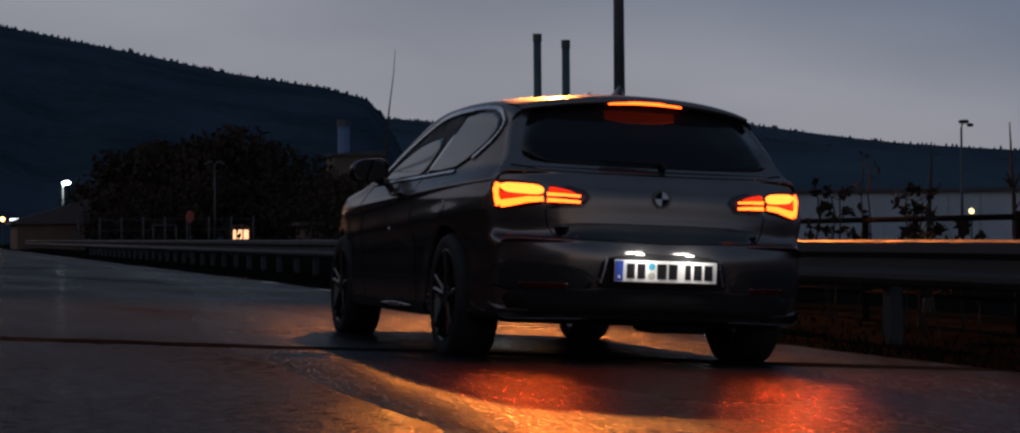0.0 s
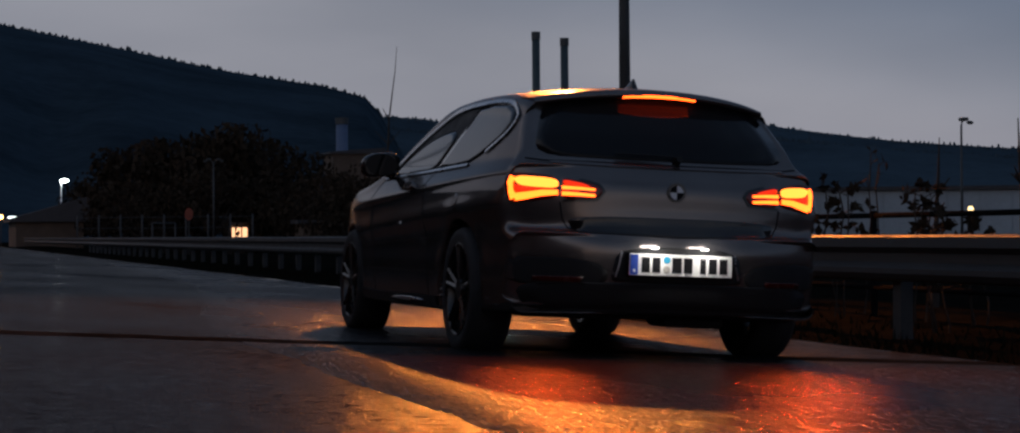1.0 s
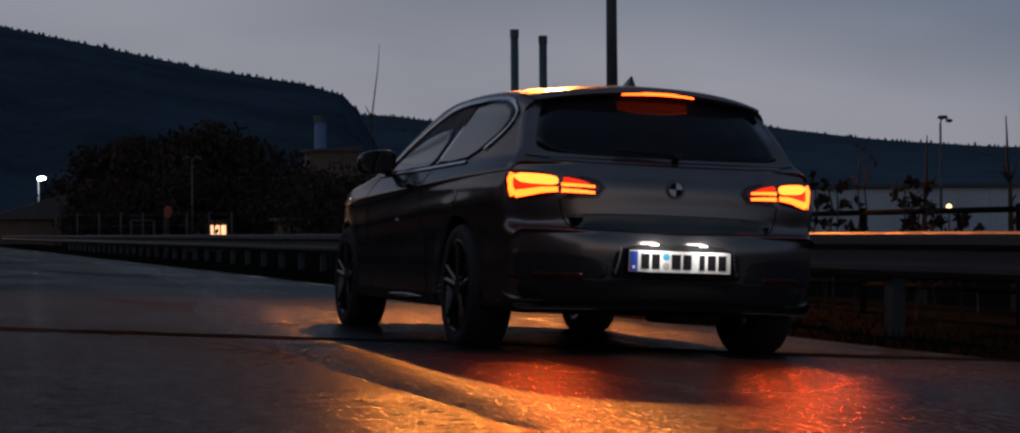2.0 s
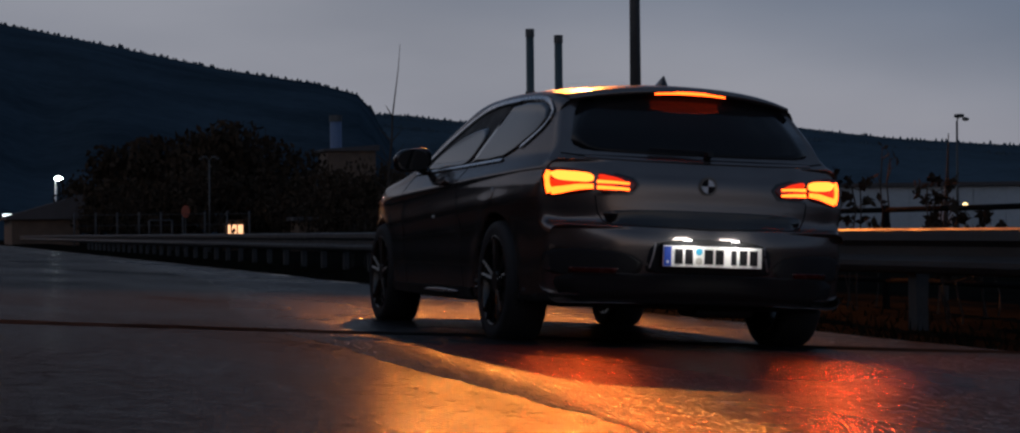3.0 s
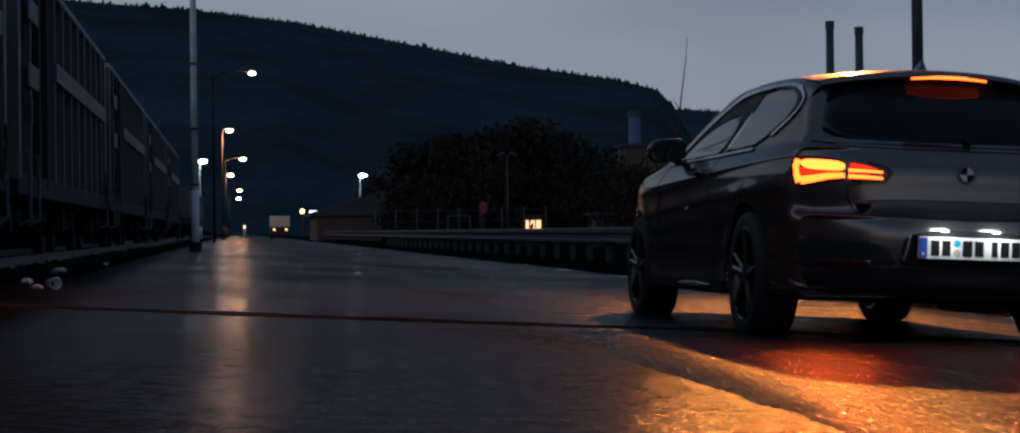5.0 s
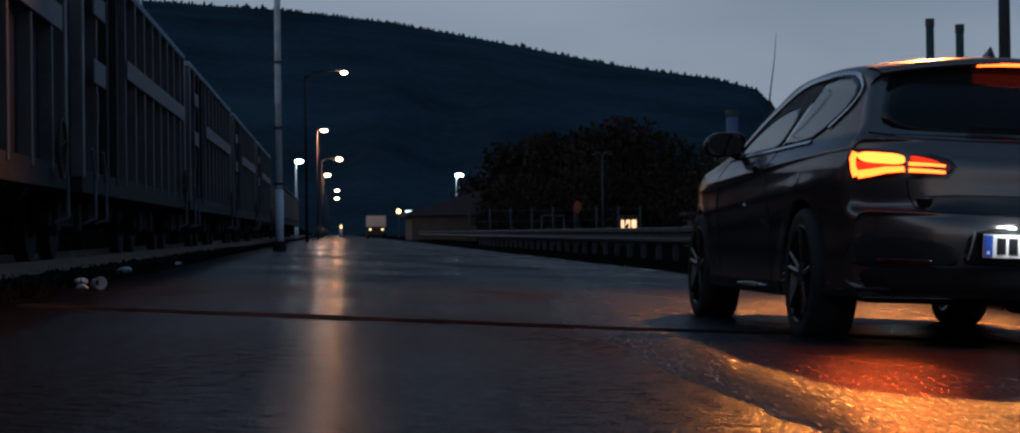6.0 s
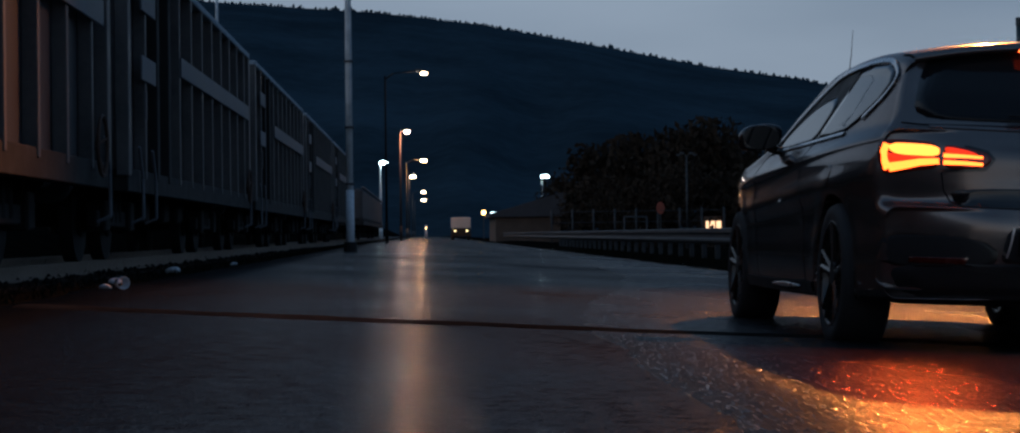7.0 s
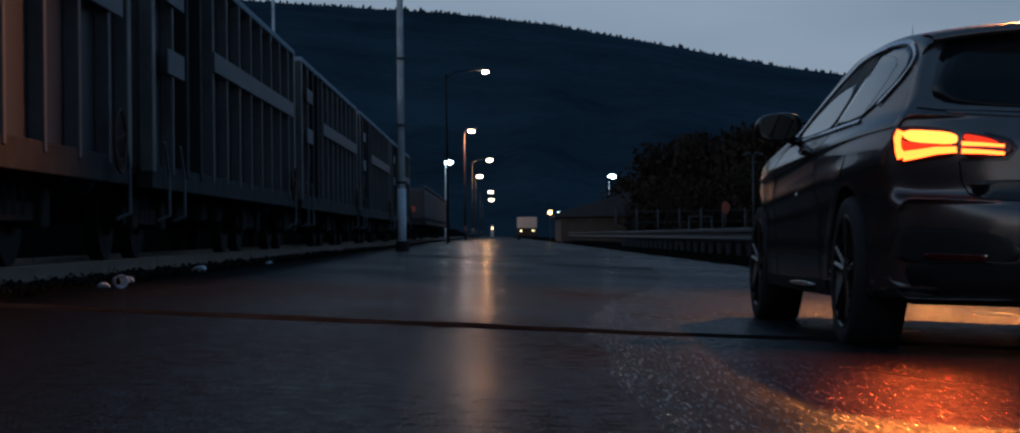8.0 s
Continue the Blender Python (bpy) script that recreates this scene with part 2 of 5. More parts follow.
M_BRICK = mat("brown_render", (0.11, 0.08, 0.06), 0.85, vary=0.4, scale=1, grain=12, bump=0.3)
M_BOX = mat("beige_cabinet_paint", (0.22, 0.17, 0.13), 0.6, vary=0.25, scale=3, grain=40, bump=0.1)
M_LITTER = mat("white_plastic", (0.75, 0.77, 0.8), 0.35, vary=0.15, scale=20, grain=80)
M_WATER = mat("puddle_film", (0.02, 0.022, 0.025), 0.05, vary=0.2, scale=3, grain=20, bump=0.02, rough_vary=0.03)
M_LAMP_WARM = glow("warm_lamp_glass", (1.0, 0.62, 0.36), 18)
M_LAMP_WHITE = glow("white_lamp_glass", (0.85, 1.0, 0.98), 15)
M_LAMP_ORANGE = glow("sodium_lamp_glass", (1.0, 0.5, 0.14), 10)
M_LAMP_DIM = glow("yellow_lamp_glass", (1.0, 0.72, 0.32), 2.5)
M_WINDOW = glow("lit_window", (1.0, 0.55, 0.28), 1.5)

# ---- mesh helpers ----


def finish(ob, bm, material, smooth=False):
    bm.normal_update()
    me = bpy.data.meshes.new(ob)
    bm.to_mesh(me)
    bm.free()
    if material:
        me.materials.append(material)
    if smooth:
        for p in me.polygons:
            p.use_smooth = True
    return me


def part(name, bm, material, parent=None, label="", smooth=False):
    """Links a bmesh as one mesh object, under a thing or under a part."""
    ob = new(name, finish(name, bm, material, smooth))
    if parent:
        ob.parent = parent
    if label:
        ob["label"] = label
    return ob


def thing(name, label, category, m=None, group="", kind=""):
    ob = tagged(new(name), label, category, group, kind)
    if m:
        ob.matrix_world = m
    return ob


def box(bm, lo, hi, bevel=0.0):
    c = [(a + b) / 2 for a, b in zip(lo, hi)]
    s = [abs(b - a) for a, b in zip(lo, hi)]
    g = bmesh.ops.create_cube(bm, size=1, matrix=Matrix.Translation(c) @ Matrix.Diagonal((*s, 1)))
    if bevel:
        edges = {e for v in g["verts"] for e in v.link_edges}
        bmesh.ops.bevel(bm, geom=list(edges), offset=bevel, segments=2, affect="EDGES", profile=0.5)
    return bm


def tube(bm, a, b, r0, r1=None, n=10, cap=True):
    a, b = Vector(a), Vector(b)
    r1 = r0 if r1 is None else r1
    q = (b - a).to_track_quat("Z", "Y").to_matrix()
    rings = []
    for p, r in ((a, r0), (b, r1)):
        rings.append([bm.verts.new(p + q @ Vector((r * math.cos(k * math.tau / n), r * math.sin(k * math.tau / n), 0))) for k in range(n)])
    for k in range(n):
        bm.faces.new((rings[0][k], rings[0][(k + 1) % n], rings[1][(k + 1) % n], rings[1][k]))
    if cap:
        bm.faces.new(rings[0][::-1])
        bm.faces.new(rings[1])
    return bm


def pipe(bm, points, r, n=8):
    for a, b in zip(points, points[1:]):
        tube(bm, a, b, r, r, n)
    return bm


def nb(*lo_hi, bevel=0.0):
    """A new bmesh with one box."""
    return box(bmesh.new(), lo_hi[0], lo_hi[1], bevel)


def grid(bm, rows):
    vs = [[bm.verts.new(p) for p in r] for r in rows]
    for a, b in zip(vs, vs[1:]):
        for k in range(len(a) - 1):
            bm.faces.new((a[k], a[k + 1], b[k + 1], b[k]))
    return vs


rng = random.Random(7)

# ---- ground and road ----
SLOPE = 0.0439
ROAD_L, ROAD_R = -2.45, 4.35


def ground_z(x, y):
    """Cross fall of the road, level track bed with an added bank behind it on one side, grass bank on the other."""
    if x < ROAD_L:
        # The bank beyond the track is added to darken gaps under the wagons.
        return 0.1 - 0.06 * min(1, (ROAD_L - x) / 1.0) + 1.9 * min(1, max(0, (-6.6 - x) / 4.0))
    if x < ROAD_R:
        return -SLOPE * x
    k = min(1.0, (x - ROAD_R) / 1.2)
    return -SLOPE * ROAD_R - 0.03 + 0.10 * k * min(1, max(0, (y - 10) / 10)) - 0.6 * min(1, max(0, (x - 7.5) / 6))


bm = bmesh.new()
xs = [-4000, -900, -200, -60, -20, -10.6, -9.2, -7.8, -6.6, -6, -4.5, -3.4, -2.9, ROAD_L - 0.02, ROAD_L, -1.0, 1.0, 3.0, ROAD_R, ROAD_R + 0.05, 4.7, 5.1, 5.6, 6.2, 7.5, 10, 14, 40, 150, 600, 1500, 4000]
ys = [-400, -60, -15, -6] + [-3 + 1.5 * k for k in range(28)] + [42, 50, 60, 75, 90, 110, 140, 180, 240, 320, 500, 900, 2000, 4500]
grid(bm, [[(x, y, ground_z(x, y) - (0.05 if ROAD_L - 0.01 < x < ROAD_R + 0.01 else 0) + (0.03 * noise.noise((x * 0.9, y * 0.9, 0)) if (x > 4.5 or x < -2.6) and abs(x) < 30 else 0)) for x in xs] for y in ys])
tagged(part("ground", bm, M_SOIL, smooth=True), "damp dark soil and verge beside the road", "ground", kind="structure")

bm = bmesh.new()
ry = [-14 + 0.5 * k for k in range(80)] + [26 + 3 * k for k in range(30)] + [120, 150, 200, 260, 340, 450, 650]


def road_edge(y, side):
    return (ROAD_L if side < 0 else ROAD_R) + 0.10 * noise.noise((y * 0.35, side * 5.0, 2)) + 0.05 * noise.noise((y * 1.7, side, 7))


rows = []
for y in ry:
    l, r = road_edge(y, -1), road_edge(y, 1)
    row = []
    for k in range(15):
        x = l + (r - l) * k / 14
        row.append((x, y, -SLOPE * x + 0.008 * noise.noise((x * 0.7, y * 0.3, 3))))
    row.insert(0, (l - 0.02, y, -SLOPE * l - 0.05))
    row.append((r + 0.02, y, -SLOPE * r - 0.07))
    rows.append(row)
grid(bm, rows)
tagged(part("road", bm, M_ROAD, smooth=True), "wet dark asphalt road with patches and fine grain", "road", kind="structure")

# coarser resurfaced lane, a few millimetres proud, with a ragged edge
bm = bmesh.new()
rows = []
for k in range(400):
    y = -10 + 0.15 * k
    l = float(np.interp(y, [-10, 4, 9, 13, 17, 24, 50], [0.36, 0.35, 0.38, 0.7, 1.3, 2.0, 3.0])) + 0.05 * noise.noise((y * 0.6, 1, 3)) + 0.04 * noise.noise((y * 3.1, 1, 3))
    r = ROAD_R - 0.12
    row = [(l - 0.01, y, -SLOPE * l - 0.012)]
    for j in range(9):
        x = l + (r - l) * j / 8
        row.append((x, y, -SLOPE * x + 0.008 * noise.noise((x * 0.7, y * 0.3, 3)) + 0.0015))
    row.append((r + 0.01, y, -SLOPE * r - 0.02))
    rows.append(row)
grid(bm, rows)
tagged(part("road_patch", bm, M_COARSE, smooth=True), "coarse glittering wet asphalt lane with ragged edge", "road", kind="structure")

# thin water in the gutter of the far road edge
bm = bmesh.new()
rows = []
for k in range(150):
    y = 16 + 0.7 * k
    x = road_edge(y, 1) - 0.10
    w = 0.16 + 0.09 * noise.noise((y * 0.3, 4, 4))
    rows.append([(x - w, y, -SLOPE * (x - w) - 0.004), (x - w * 0.6, y, -SLOPE * x + 0.014), (x + 0.02, y, -SLOPE * x + 0.010), (x + 0.05, y, -SLOPE * x - 0.02)])
grid(bm, rows)
tagged(part("gutter_water", bm, M_WATER, smooth=True), "thin strip of standing water along the road edge", "water", kind="structure")

# tar seam across the road
bm = bmesh.new()
rows = []
for k in range(90):
    x = ROAD_L + 0.1 + (ROAD_R - ROAD_L - 0.2) * k / 89
    y = 9.115 - 0.236 * x + 0.10 * noise.noise((x * 1.1, 0, 4)) + 0.05 * noise.noise((x * 4, 0, 9))
    w = 0.22 + 0.10 * noise.noise((x * 1.6, 3, 1)) + 0.03 * noise.noise((x * 6, 3, 1))
    h = 0.005 + 0.004 * noise.noise((x * 1.3, 8, 1))
    z = -SLOPE * x + 0.004
    rows.append([(x, y - w - 0.05, z - 0.014), (x, y - w * 0.6, z + h * 0.7), (x, y, z + h), (x, y + w * 0.7, z + h * 0.5), (x, y + w + 0.05, z - 0.014)])
grid(bm, rows)
seam = part("road_seam", bm, M_TAR, smooth=True)
seam.data.materials.append(M_SEAM)
for p in seam.data.polygons:
    if noise.noise((p.center.x * 0.75, 2.0, 6.5)) > 0.3 or p.center.x < -0.45:
        p.material_index = 1
tagged(seam, "raised dark tar seam running across the wet road", "road seam", kind="structure")

# ---- hills ----
HILL = [(-40, 6.0), (-20, 6.6), (-6.7, 6.46), (-1.2, 6.1), (1.6, 5.75), (4.4, 5.22), (7.9, 4.5), (10.4, 4.12), (11.6, 3.8), (12.0, 3.3), (12.6, 2.2), (13.6, 0.8), (15, -0.4)]
RIDGE = [(8, 3.0), (12.2, 3.28), (14.8, 3.0), (16, 2.9), (18.5, 3.08), (21.8, 3.06), (23.6, 2.78), (25.2, 2.56), (26.4, 2.42), (29.3, 2.2), (36, 2.0), (55, 2.4)]


def height_at(table, a):
    return float(np.interp(a, [p[0] for p in table], [p[1] for p in table]))


def hill(name, table, dist, depth, material, label, step, tree):
    """A wooded slope: rises from the valley to its ridge line and falls behind, with treetops along it."""
    root = thing(name, label, "hill", kind="structure")
    bm = bmesh.new()
    rows = []
    a = table[0][0]
    while a <= table[-1][0]:
        e = height_at(table, a)
        row = []
        for k, (d, f) in enumerate(((dist - depth, -0.01), (dist - depth * 0.75, 0.22), (dist - depth * 0.5, 0.5), (dist - depth * 0.25, 0.78), (dist, 1.0), (dist + depth * 0.4, 0.8))):
            z = math.tan(radians(e)) * dist * f + 6 * noise.noise((a * 0.5, k * 3.1, 5)) * (0 < k < 4)
            row.append((math.sin(radians(a)) * d, math.cos(radians(a)) * d, z))
        rows.append(row)
        a += step
    grid(bm, rows)
    part("slope", bm, material, root, smooth=True)
    bm = bmesh.new()
    r = random.Random(3)
    a = table[0][0]
    while a < table[-1][0]:
        for f in (1.0, 0.97, 0.9):
            e = height_at(table, a) * f
            d = dist * (1 - (1 - f) * 0.5)
            h = tree * r.uniform(0.45, 0.95) * (1.4 if r.random() < 0.04 else 1)
            base = Vector((math.sin(radians(a)) * d, math.cos(radians(a)) * d, math.tan(radians(e)) * d - tree * 0.5))
            tube(bm, base, base + Vector((0, 0, h)), h * r.uniform(0.4, 0.7), h * 0.08, 5, False)
            tube(bm, base + Vector((0, 0, h * 0.35)), base + Vector((r.uniform(-1, 1), 0, h * r.uniform(0.8, 1.1))), h * 0.25, h * 0.04, 5, False)
        a += step * 0.16 * r.uniform(0.5, 1.5)
    tops = part("treetops", bm, material, root, "dense dark spruce treetops along the ridge")
    tops["kind"] = "stuff"
    return root


# Both slopes and their treetops take the blue haze from their base colour.
hill("backdrop_hill", HILL, 1260, 700, M_HILL, "steep forested hill with blue dusk haze in its colour", 0.4, 4)
hill("backdrop_ridge", RIDGE, 1700, 500, M_RIDGE, "distant low wooded ridge with blue haze in its colour", 0.5, 5)

# ---- trees ----


def leaf_cloud(bm, centre, radius, count, size, r, squash=0.8):
    for _ in range(count):
        d = Vector((r.gauss(0, 1), r.gauss(0, 1), r.gauss(0, 1))).normalized() * radius * (r.random() ** 0.4)
        p = Vector(centre) + Vector((d.x, d.y, d.z * squash))
        q = Euler((r.uniform(0, 6.3), r.uniform(0, 6.3), r.uniform(0, 6.3))).to_matrix()
        s = size * r.uniform(0.6, 1.3)
        vs = [bm.verts.new(p + q @ Vector(v) * s) for v in ((-0.5, 0, 0), (0, -0.3, 0.08), (0.6, 0, 0), (0, 0.3, 0.08))]
        bm.faces.new(vs)


def tree(x, y, height, width, label, seed, dense=1.0):
    r = random.Random(seed)
    g = ground_z(x, y)
    root = thing("tree", label, "tree", pose(x, y, g), "dark trees behind the road")
    bm = bmesh.new()
    fork = height * r.uniform(0.22, 0.35)
    tube(bm, (0, 0, -0.3), (0.1, 0, fork), height * 0.035, height * 0.024, 8)
    tips = []
    for k in range(9):
        a = k * 2.4 + r.uniform(-0.4, 0.4)
        e = Vector((math.cos(a) * width * r.uniform(0.2, 0.42), math.sin(a) * width * r.uniform(0.2, 0.42), height * r.uniform(0.45, 0.86)))
        tube(bm, (0.1, 0, fork * r.uniform(0.7, 1)), e, height * 0.014, height * 0.005, 6)
        tips.append(e)
    tips.append(Vector((0, 0, height * 0.88)))
    part("trunk", bm, M_BARK, root)
    bm = bmesh.new()
    for e in tips:
        leaf_cloud(bm, e, width * r.uniform(0.2, 0.3), int(170 * dense), 0.07 * height, r)
    for _ in range(10):
        a = r.uniform(0, 6.3)
        leaf_cloud(bm, (math.cos(a) * width * 0.36, math.sin(a) * width * 0.36, height * r.uniform(0.12, 0.6)), width * 0.18, int(90 * dense), 0.07 * height, r)
    part("crown", bm, M_LEAF, root)
    return root


def polar(a, d):
    return math.sin(radians(a)) * d, math.cos(radians(a)) * d


for k, (a, d, h, w) in enumerate(((3.6, 165, 4.2, 6), (4.5, 160, 6.9, 8), (5.6, 158, 8.0, 8.5), (6.7, 157, 8.6, 9), (7.7, 156, 9.0, 9), (8.7, 158, 7.8, 9), (9.6, 150, 5.5, 8), (10.4, 140, 5.0, 8),
                                   (11.3, 130, 5.0, 8), (12.3, 130, 4.9, 7), (13.2, 125, 3.6, 6), (14.3, 110, 3.9, 6), (15.3, 108, 4.3, 6.5), (16.4, 106, 4.5, 6.5), (17.6, 106, 4.2, 6), (18.6, 110, 3.2, 6),
                                   (7.1, 150, 6.0, 9), (5.0, 150, 4.6, 8), (12.8, 118, 3.4, 7), (16.0, 100, 3.2, 7), (20.0, 112, 2.0, 7))):
    x, y = polar(a, d)
    tree(x, y, h, w, "dense rounded tree with dark autumn foliage" if h > 5 else "low dark bushy tree behind the guard rail", 20 + k)


def sapling(x, y, height, label, seed, leaves, lean=0.0):
    """A thin bare young tree with a few twigs and dry leaves."""
    r = random.Random(seed)
    root = thing("sapling", label, "young tree", pose(x, y, ground_z(x, y)))
    bm = bmesh.new()
    pts = [Vector((lean * k / 9 * height * 0.1 + r.uniform(-0.02, 0.02) * height * 0.2, 0, height * k / 9)) for k in range(10)]
    grid(bm, [[p + Vector((math.cos(a), math.sin(a), 0)) * 0.042 * (1 - k / 10) for a in [q * math.tau / 8 for q in range(9)]] for k, p in enumerate(pts)])
    part("stem", bm, M_BARK, root, smooth=True)
    bm = bmesh.new()
    twigs = []
    for k in range(16):
        b = pts[r.randint(3, 8 if leaves else 6)]
        e = b + Vector((r.uniform(-0.5, 0.5), r.uniform(-0.4, 0.4), r.uniform(0.25, 0.6))) * height * 0.17
        tube(bm, b, e, 0.014, 0.005, 5)
        twigs.append(e)
    part("twigs", bm, M_BARK, root)["kind"] = "stuff"
    if leaves:
        bm = bmesh.new()
        for e in twigs:
            leaf_cloud(bm, e, 0.12, leaves, 0.14, r)
        part("leaves", bm, M_DRY, root, "last orange autumn leaves")
    return root


sapling(7.42, 25.8, 2.6, "slender roadside sapling with sparse orange leaves", 3, 3)
sapling(7.75, 40.5, 4.55, "tall bare leaning sapling with a few twigs", 5, 0, 1.0)

sapling(7.7, 14.0, 1.65, "bare thin young tree behind the guard rail", 9, 0, -0.5)
sapling(7.35, 15.0, 1.5, "bare forked young tree behind the guard rail", 12, 0, 0.4)

# ---- industrial works in the distance ----


def stack(x, y, z_top, r, material, label):
    root = thing("chimney", label, "chimney", pose(x, y, ground_z(x, y)))
    bm = bmesh.new()
    tube(bm, (0, 0, -1), (0, 0, z_top), r * 1.05, r, 20)
    part("shaft", bm, material, root, smooth=True)
    bm = bmesh.new()
    tube(bm, (0, 0, z_top - 0.7), (0, 0, z_top + 0.1), r * 1.12, r * 1.12, 20)
    part("collar", bm, M_PLANT, root)
    for k in (0.45, 0.7):
        bm = bmesh.new()
        tube(bm, (0, 0, z_top * k), (0, 0, z_top * k + 0.25), r * 1.25, r * 1.25, 16)
        part("platform_ring", bm, M_PLANT, root)
    return root


stack(57.9, 199.9, 21.5, 0.40, M_STACK, "tall slim teal-grey steel chimney")
stack(60.5, 198.6, 20.8, 0.40, M_STACK, "tall slim teal-grey steel chimney beside its twin")
stack(49.3, 258.3, 16.0, 0.75, M_BLUE, "pale blue clad chimney before the hill")


def lamp_ball(parent, p, r, material, name="lamp_globe"):
    bm = bmesh.new()
    bmesh.ops.create_icosphere(bm, subdivisions=2, radius=r, matrix=Matrix.Translation(p))
    return part(name, bm, material, parent, "glowing lamp", smooth=True)


works = thing("process_tower", "dark steel process tower hung with bright white lamps", "industrial tower", pose(55.6, 202.0, -0.8))
bm = bmesh.new()
for sx in (-0.8, 0.8):
    for sy in (-0.8, 0.8):
        tube(bm, (sx, sy, 0), (sx * 0.7, sy * 0.7, 11.8), 0.12, 0.1, 6)
for k in range(8):
    z = 1.2 + 1.4 * k
    for a, b in (((-0.8, -0.8), (0.8, -0.8)), ((0.8, -0.8), (0.8, 0.8)), ((0.8, 0.8), (-0.8, 0.8)), ((-0.8, 0.8), (-0.8, -0.8))):
        tube(bm, (*a, z), (*b, z), 0.06, 0.06, 5)
        tube(bm, (*a, z), (*b, z + 1.3), 0.05, 0.05, 5)
part("lattice", bm, M_PLANT, works)
bm = bmesh.new()
tube(bm, (0, 0, 0), (0, 0, 11), 0.5, 0.45, 14)
part("vessel", bm, M_PLANT, works, smooth=True)
for k in range(3):
    part("gallery", nb((-1.3, -1.3, 4 + 3.2 * k), (1.3, 1.3, 4.15 + 3.2 * k)), M_PLANT, works)
for p, r in (((0, -1, 12.9), 0.24), ((-0.25, -1, 12.25), 0.26), ((0.25, -1, 12.2), 0.26), ((-0.42, -1, 11.5), 0.30), ((0.05, -1, 11.6), 0.30), ((0.42, -1, 11.45), 0.30), ((0.0, -1, 11.0), 0.26), ((-0.9, -1.4, 7.3), 0.22), ((1.35, -1.4, 7.4), 0.24)):
    lamp_ball(works, p, r, M_LAMP_WHITE)
lamp_ball(works, (2.2, -1.4, 6.9), 0.16, M_LAMP_ORANGE)

bridge = thing("pipe_bridge", "dark overhead pipe bridge of the works", "pipe bridge", pose(59.5, 204, -0.8))
bm = bmesh.new()
pipe(bm, [(-4.5, 0, 9.0), (-2, 0, 10.4), (1.5, 0, 10.2), (3, 0, 8.8), (3, 0, 0)], 0.35, 8)
part("duct", bm, M_PLANT, bridge, smooth=True)
bm = bmesh.new()
pipe(bm, [(-4.5, 1, 0), (-4.5, 1, 8.2), (6, 1, 8.2), (6, 1, 0)], 0.28, 8)
part("pipe_run", bm, M_PLANT, bridge, smooth=True)
for k in range(5):
    part("support", nb((-4 + 2.4 * k, 0.6, 0), (-3.7 + 2.4 * k, 0.9, 7.6)), M_PLANT, bridge)


def building(name, label, m, size, wall, roof, pitch=0.0, panels=0):
    w, d, h = size
    root = thing(name, label, "building", m)
    part("wall", nb((-w / 2, -d / 2, 0), (w / 2, d / 2, h)), wall, root)
    bm = bmesh.new()
    e = 0.4
    lo = [(-w / 2 - e, -d / 2 - e, h), (w / 2 + e, -d / 2 - e, h), (w / 2 + e, d / 2 + e, h), (-w / 2 - e, d / 2 + e, h)]
    v = [bm.verts.new(p) for p in lo] + [bm.verts.new((x, y, z + 0.25 + (pitch if x > 0 else 0))) for x, y, z in lo]
    for f in ((3, 2, 1, 0), (4, 5, 6, 7), (0, 1, 5, 4), (1, 2, 6, 5), (2, 3, 7, 6), (3, 0, 4, 7)):
        bm.faces.new([v[i] for i in f])
    part("roof", bm, roof, root)
    for k in range(panels):
        x = -w / 2 + w * (k + 0.5) / panels
        part("cladding_panel", nb((x - w / panels * 0.485, -d / 2 - 0.08, 0.1), (x + w / panels * 0.485, -d / 2 + 0.02, h - 0.06)), wall, root)
    return root


building("warehouse", "long pale grey warehouse beyond the guard rail", pose(66, 124, -0.8, 0, 0, -25), (32, 14, 3.9), M_SHED, M_ROOF, 0, 16)
building("shed", "low dark shed with a sloping roof beside the road", pose(7.3, 160, -0.25), (4.8, 14, 1.9), M_BRICK, M_ROOF, 1.6, 0)
building("hut", "small dark brick hut among the trees", pose(24.2, 136, -0.7), (3.2, 3, 2.0), M_BRICK, M_ROOF, 0, 0)
building("plant_hall", "brown brick hall at the foot of the works", pose(49.0, 250, -0.8), (6, 6, 11.2), M_BRICK, M_ROOF, 0.5, 0)


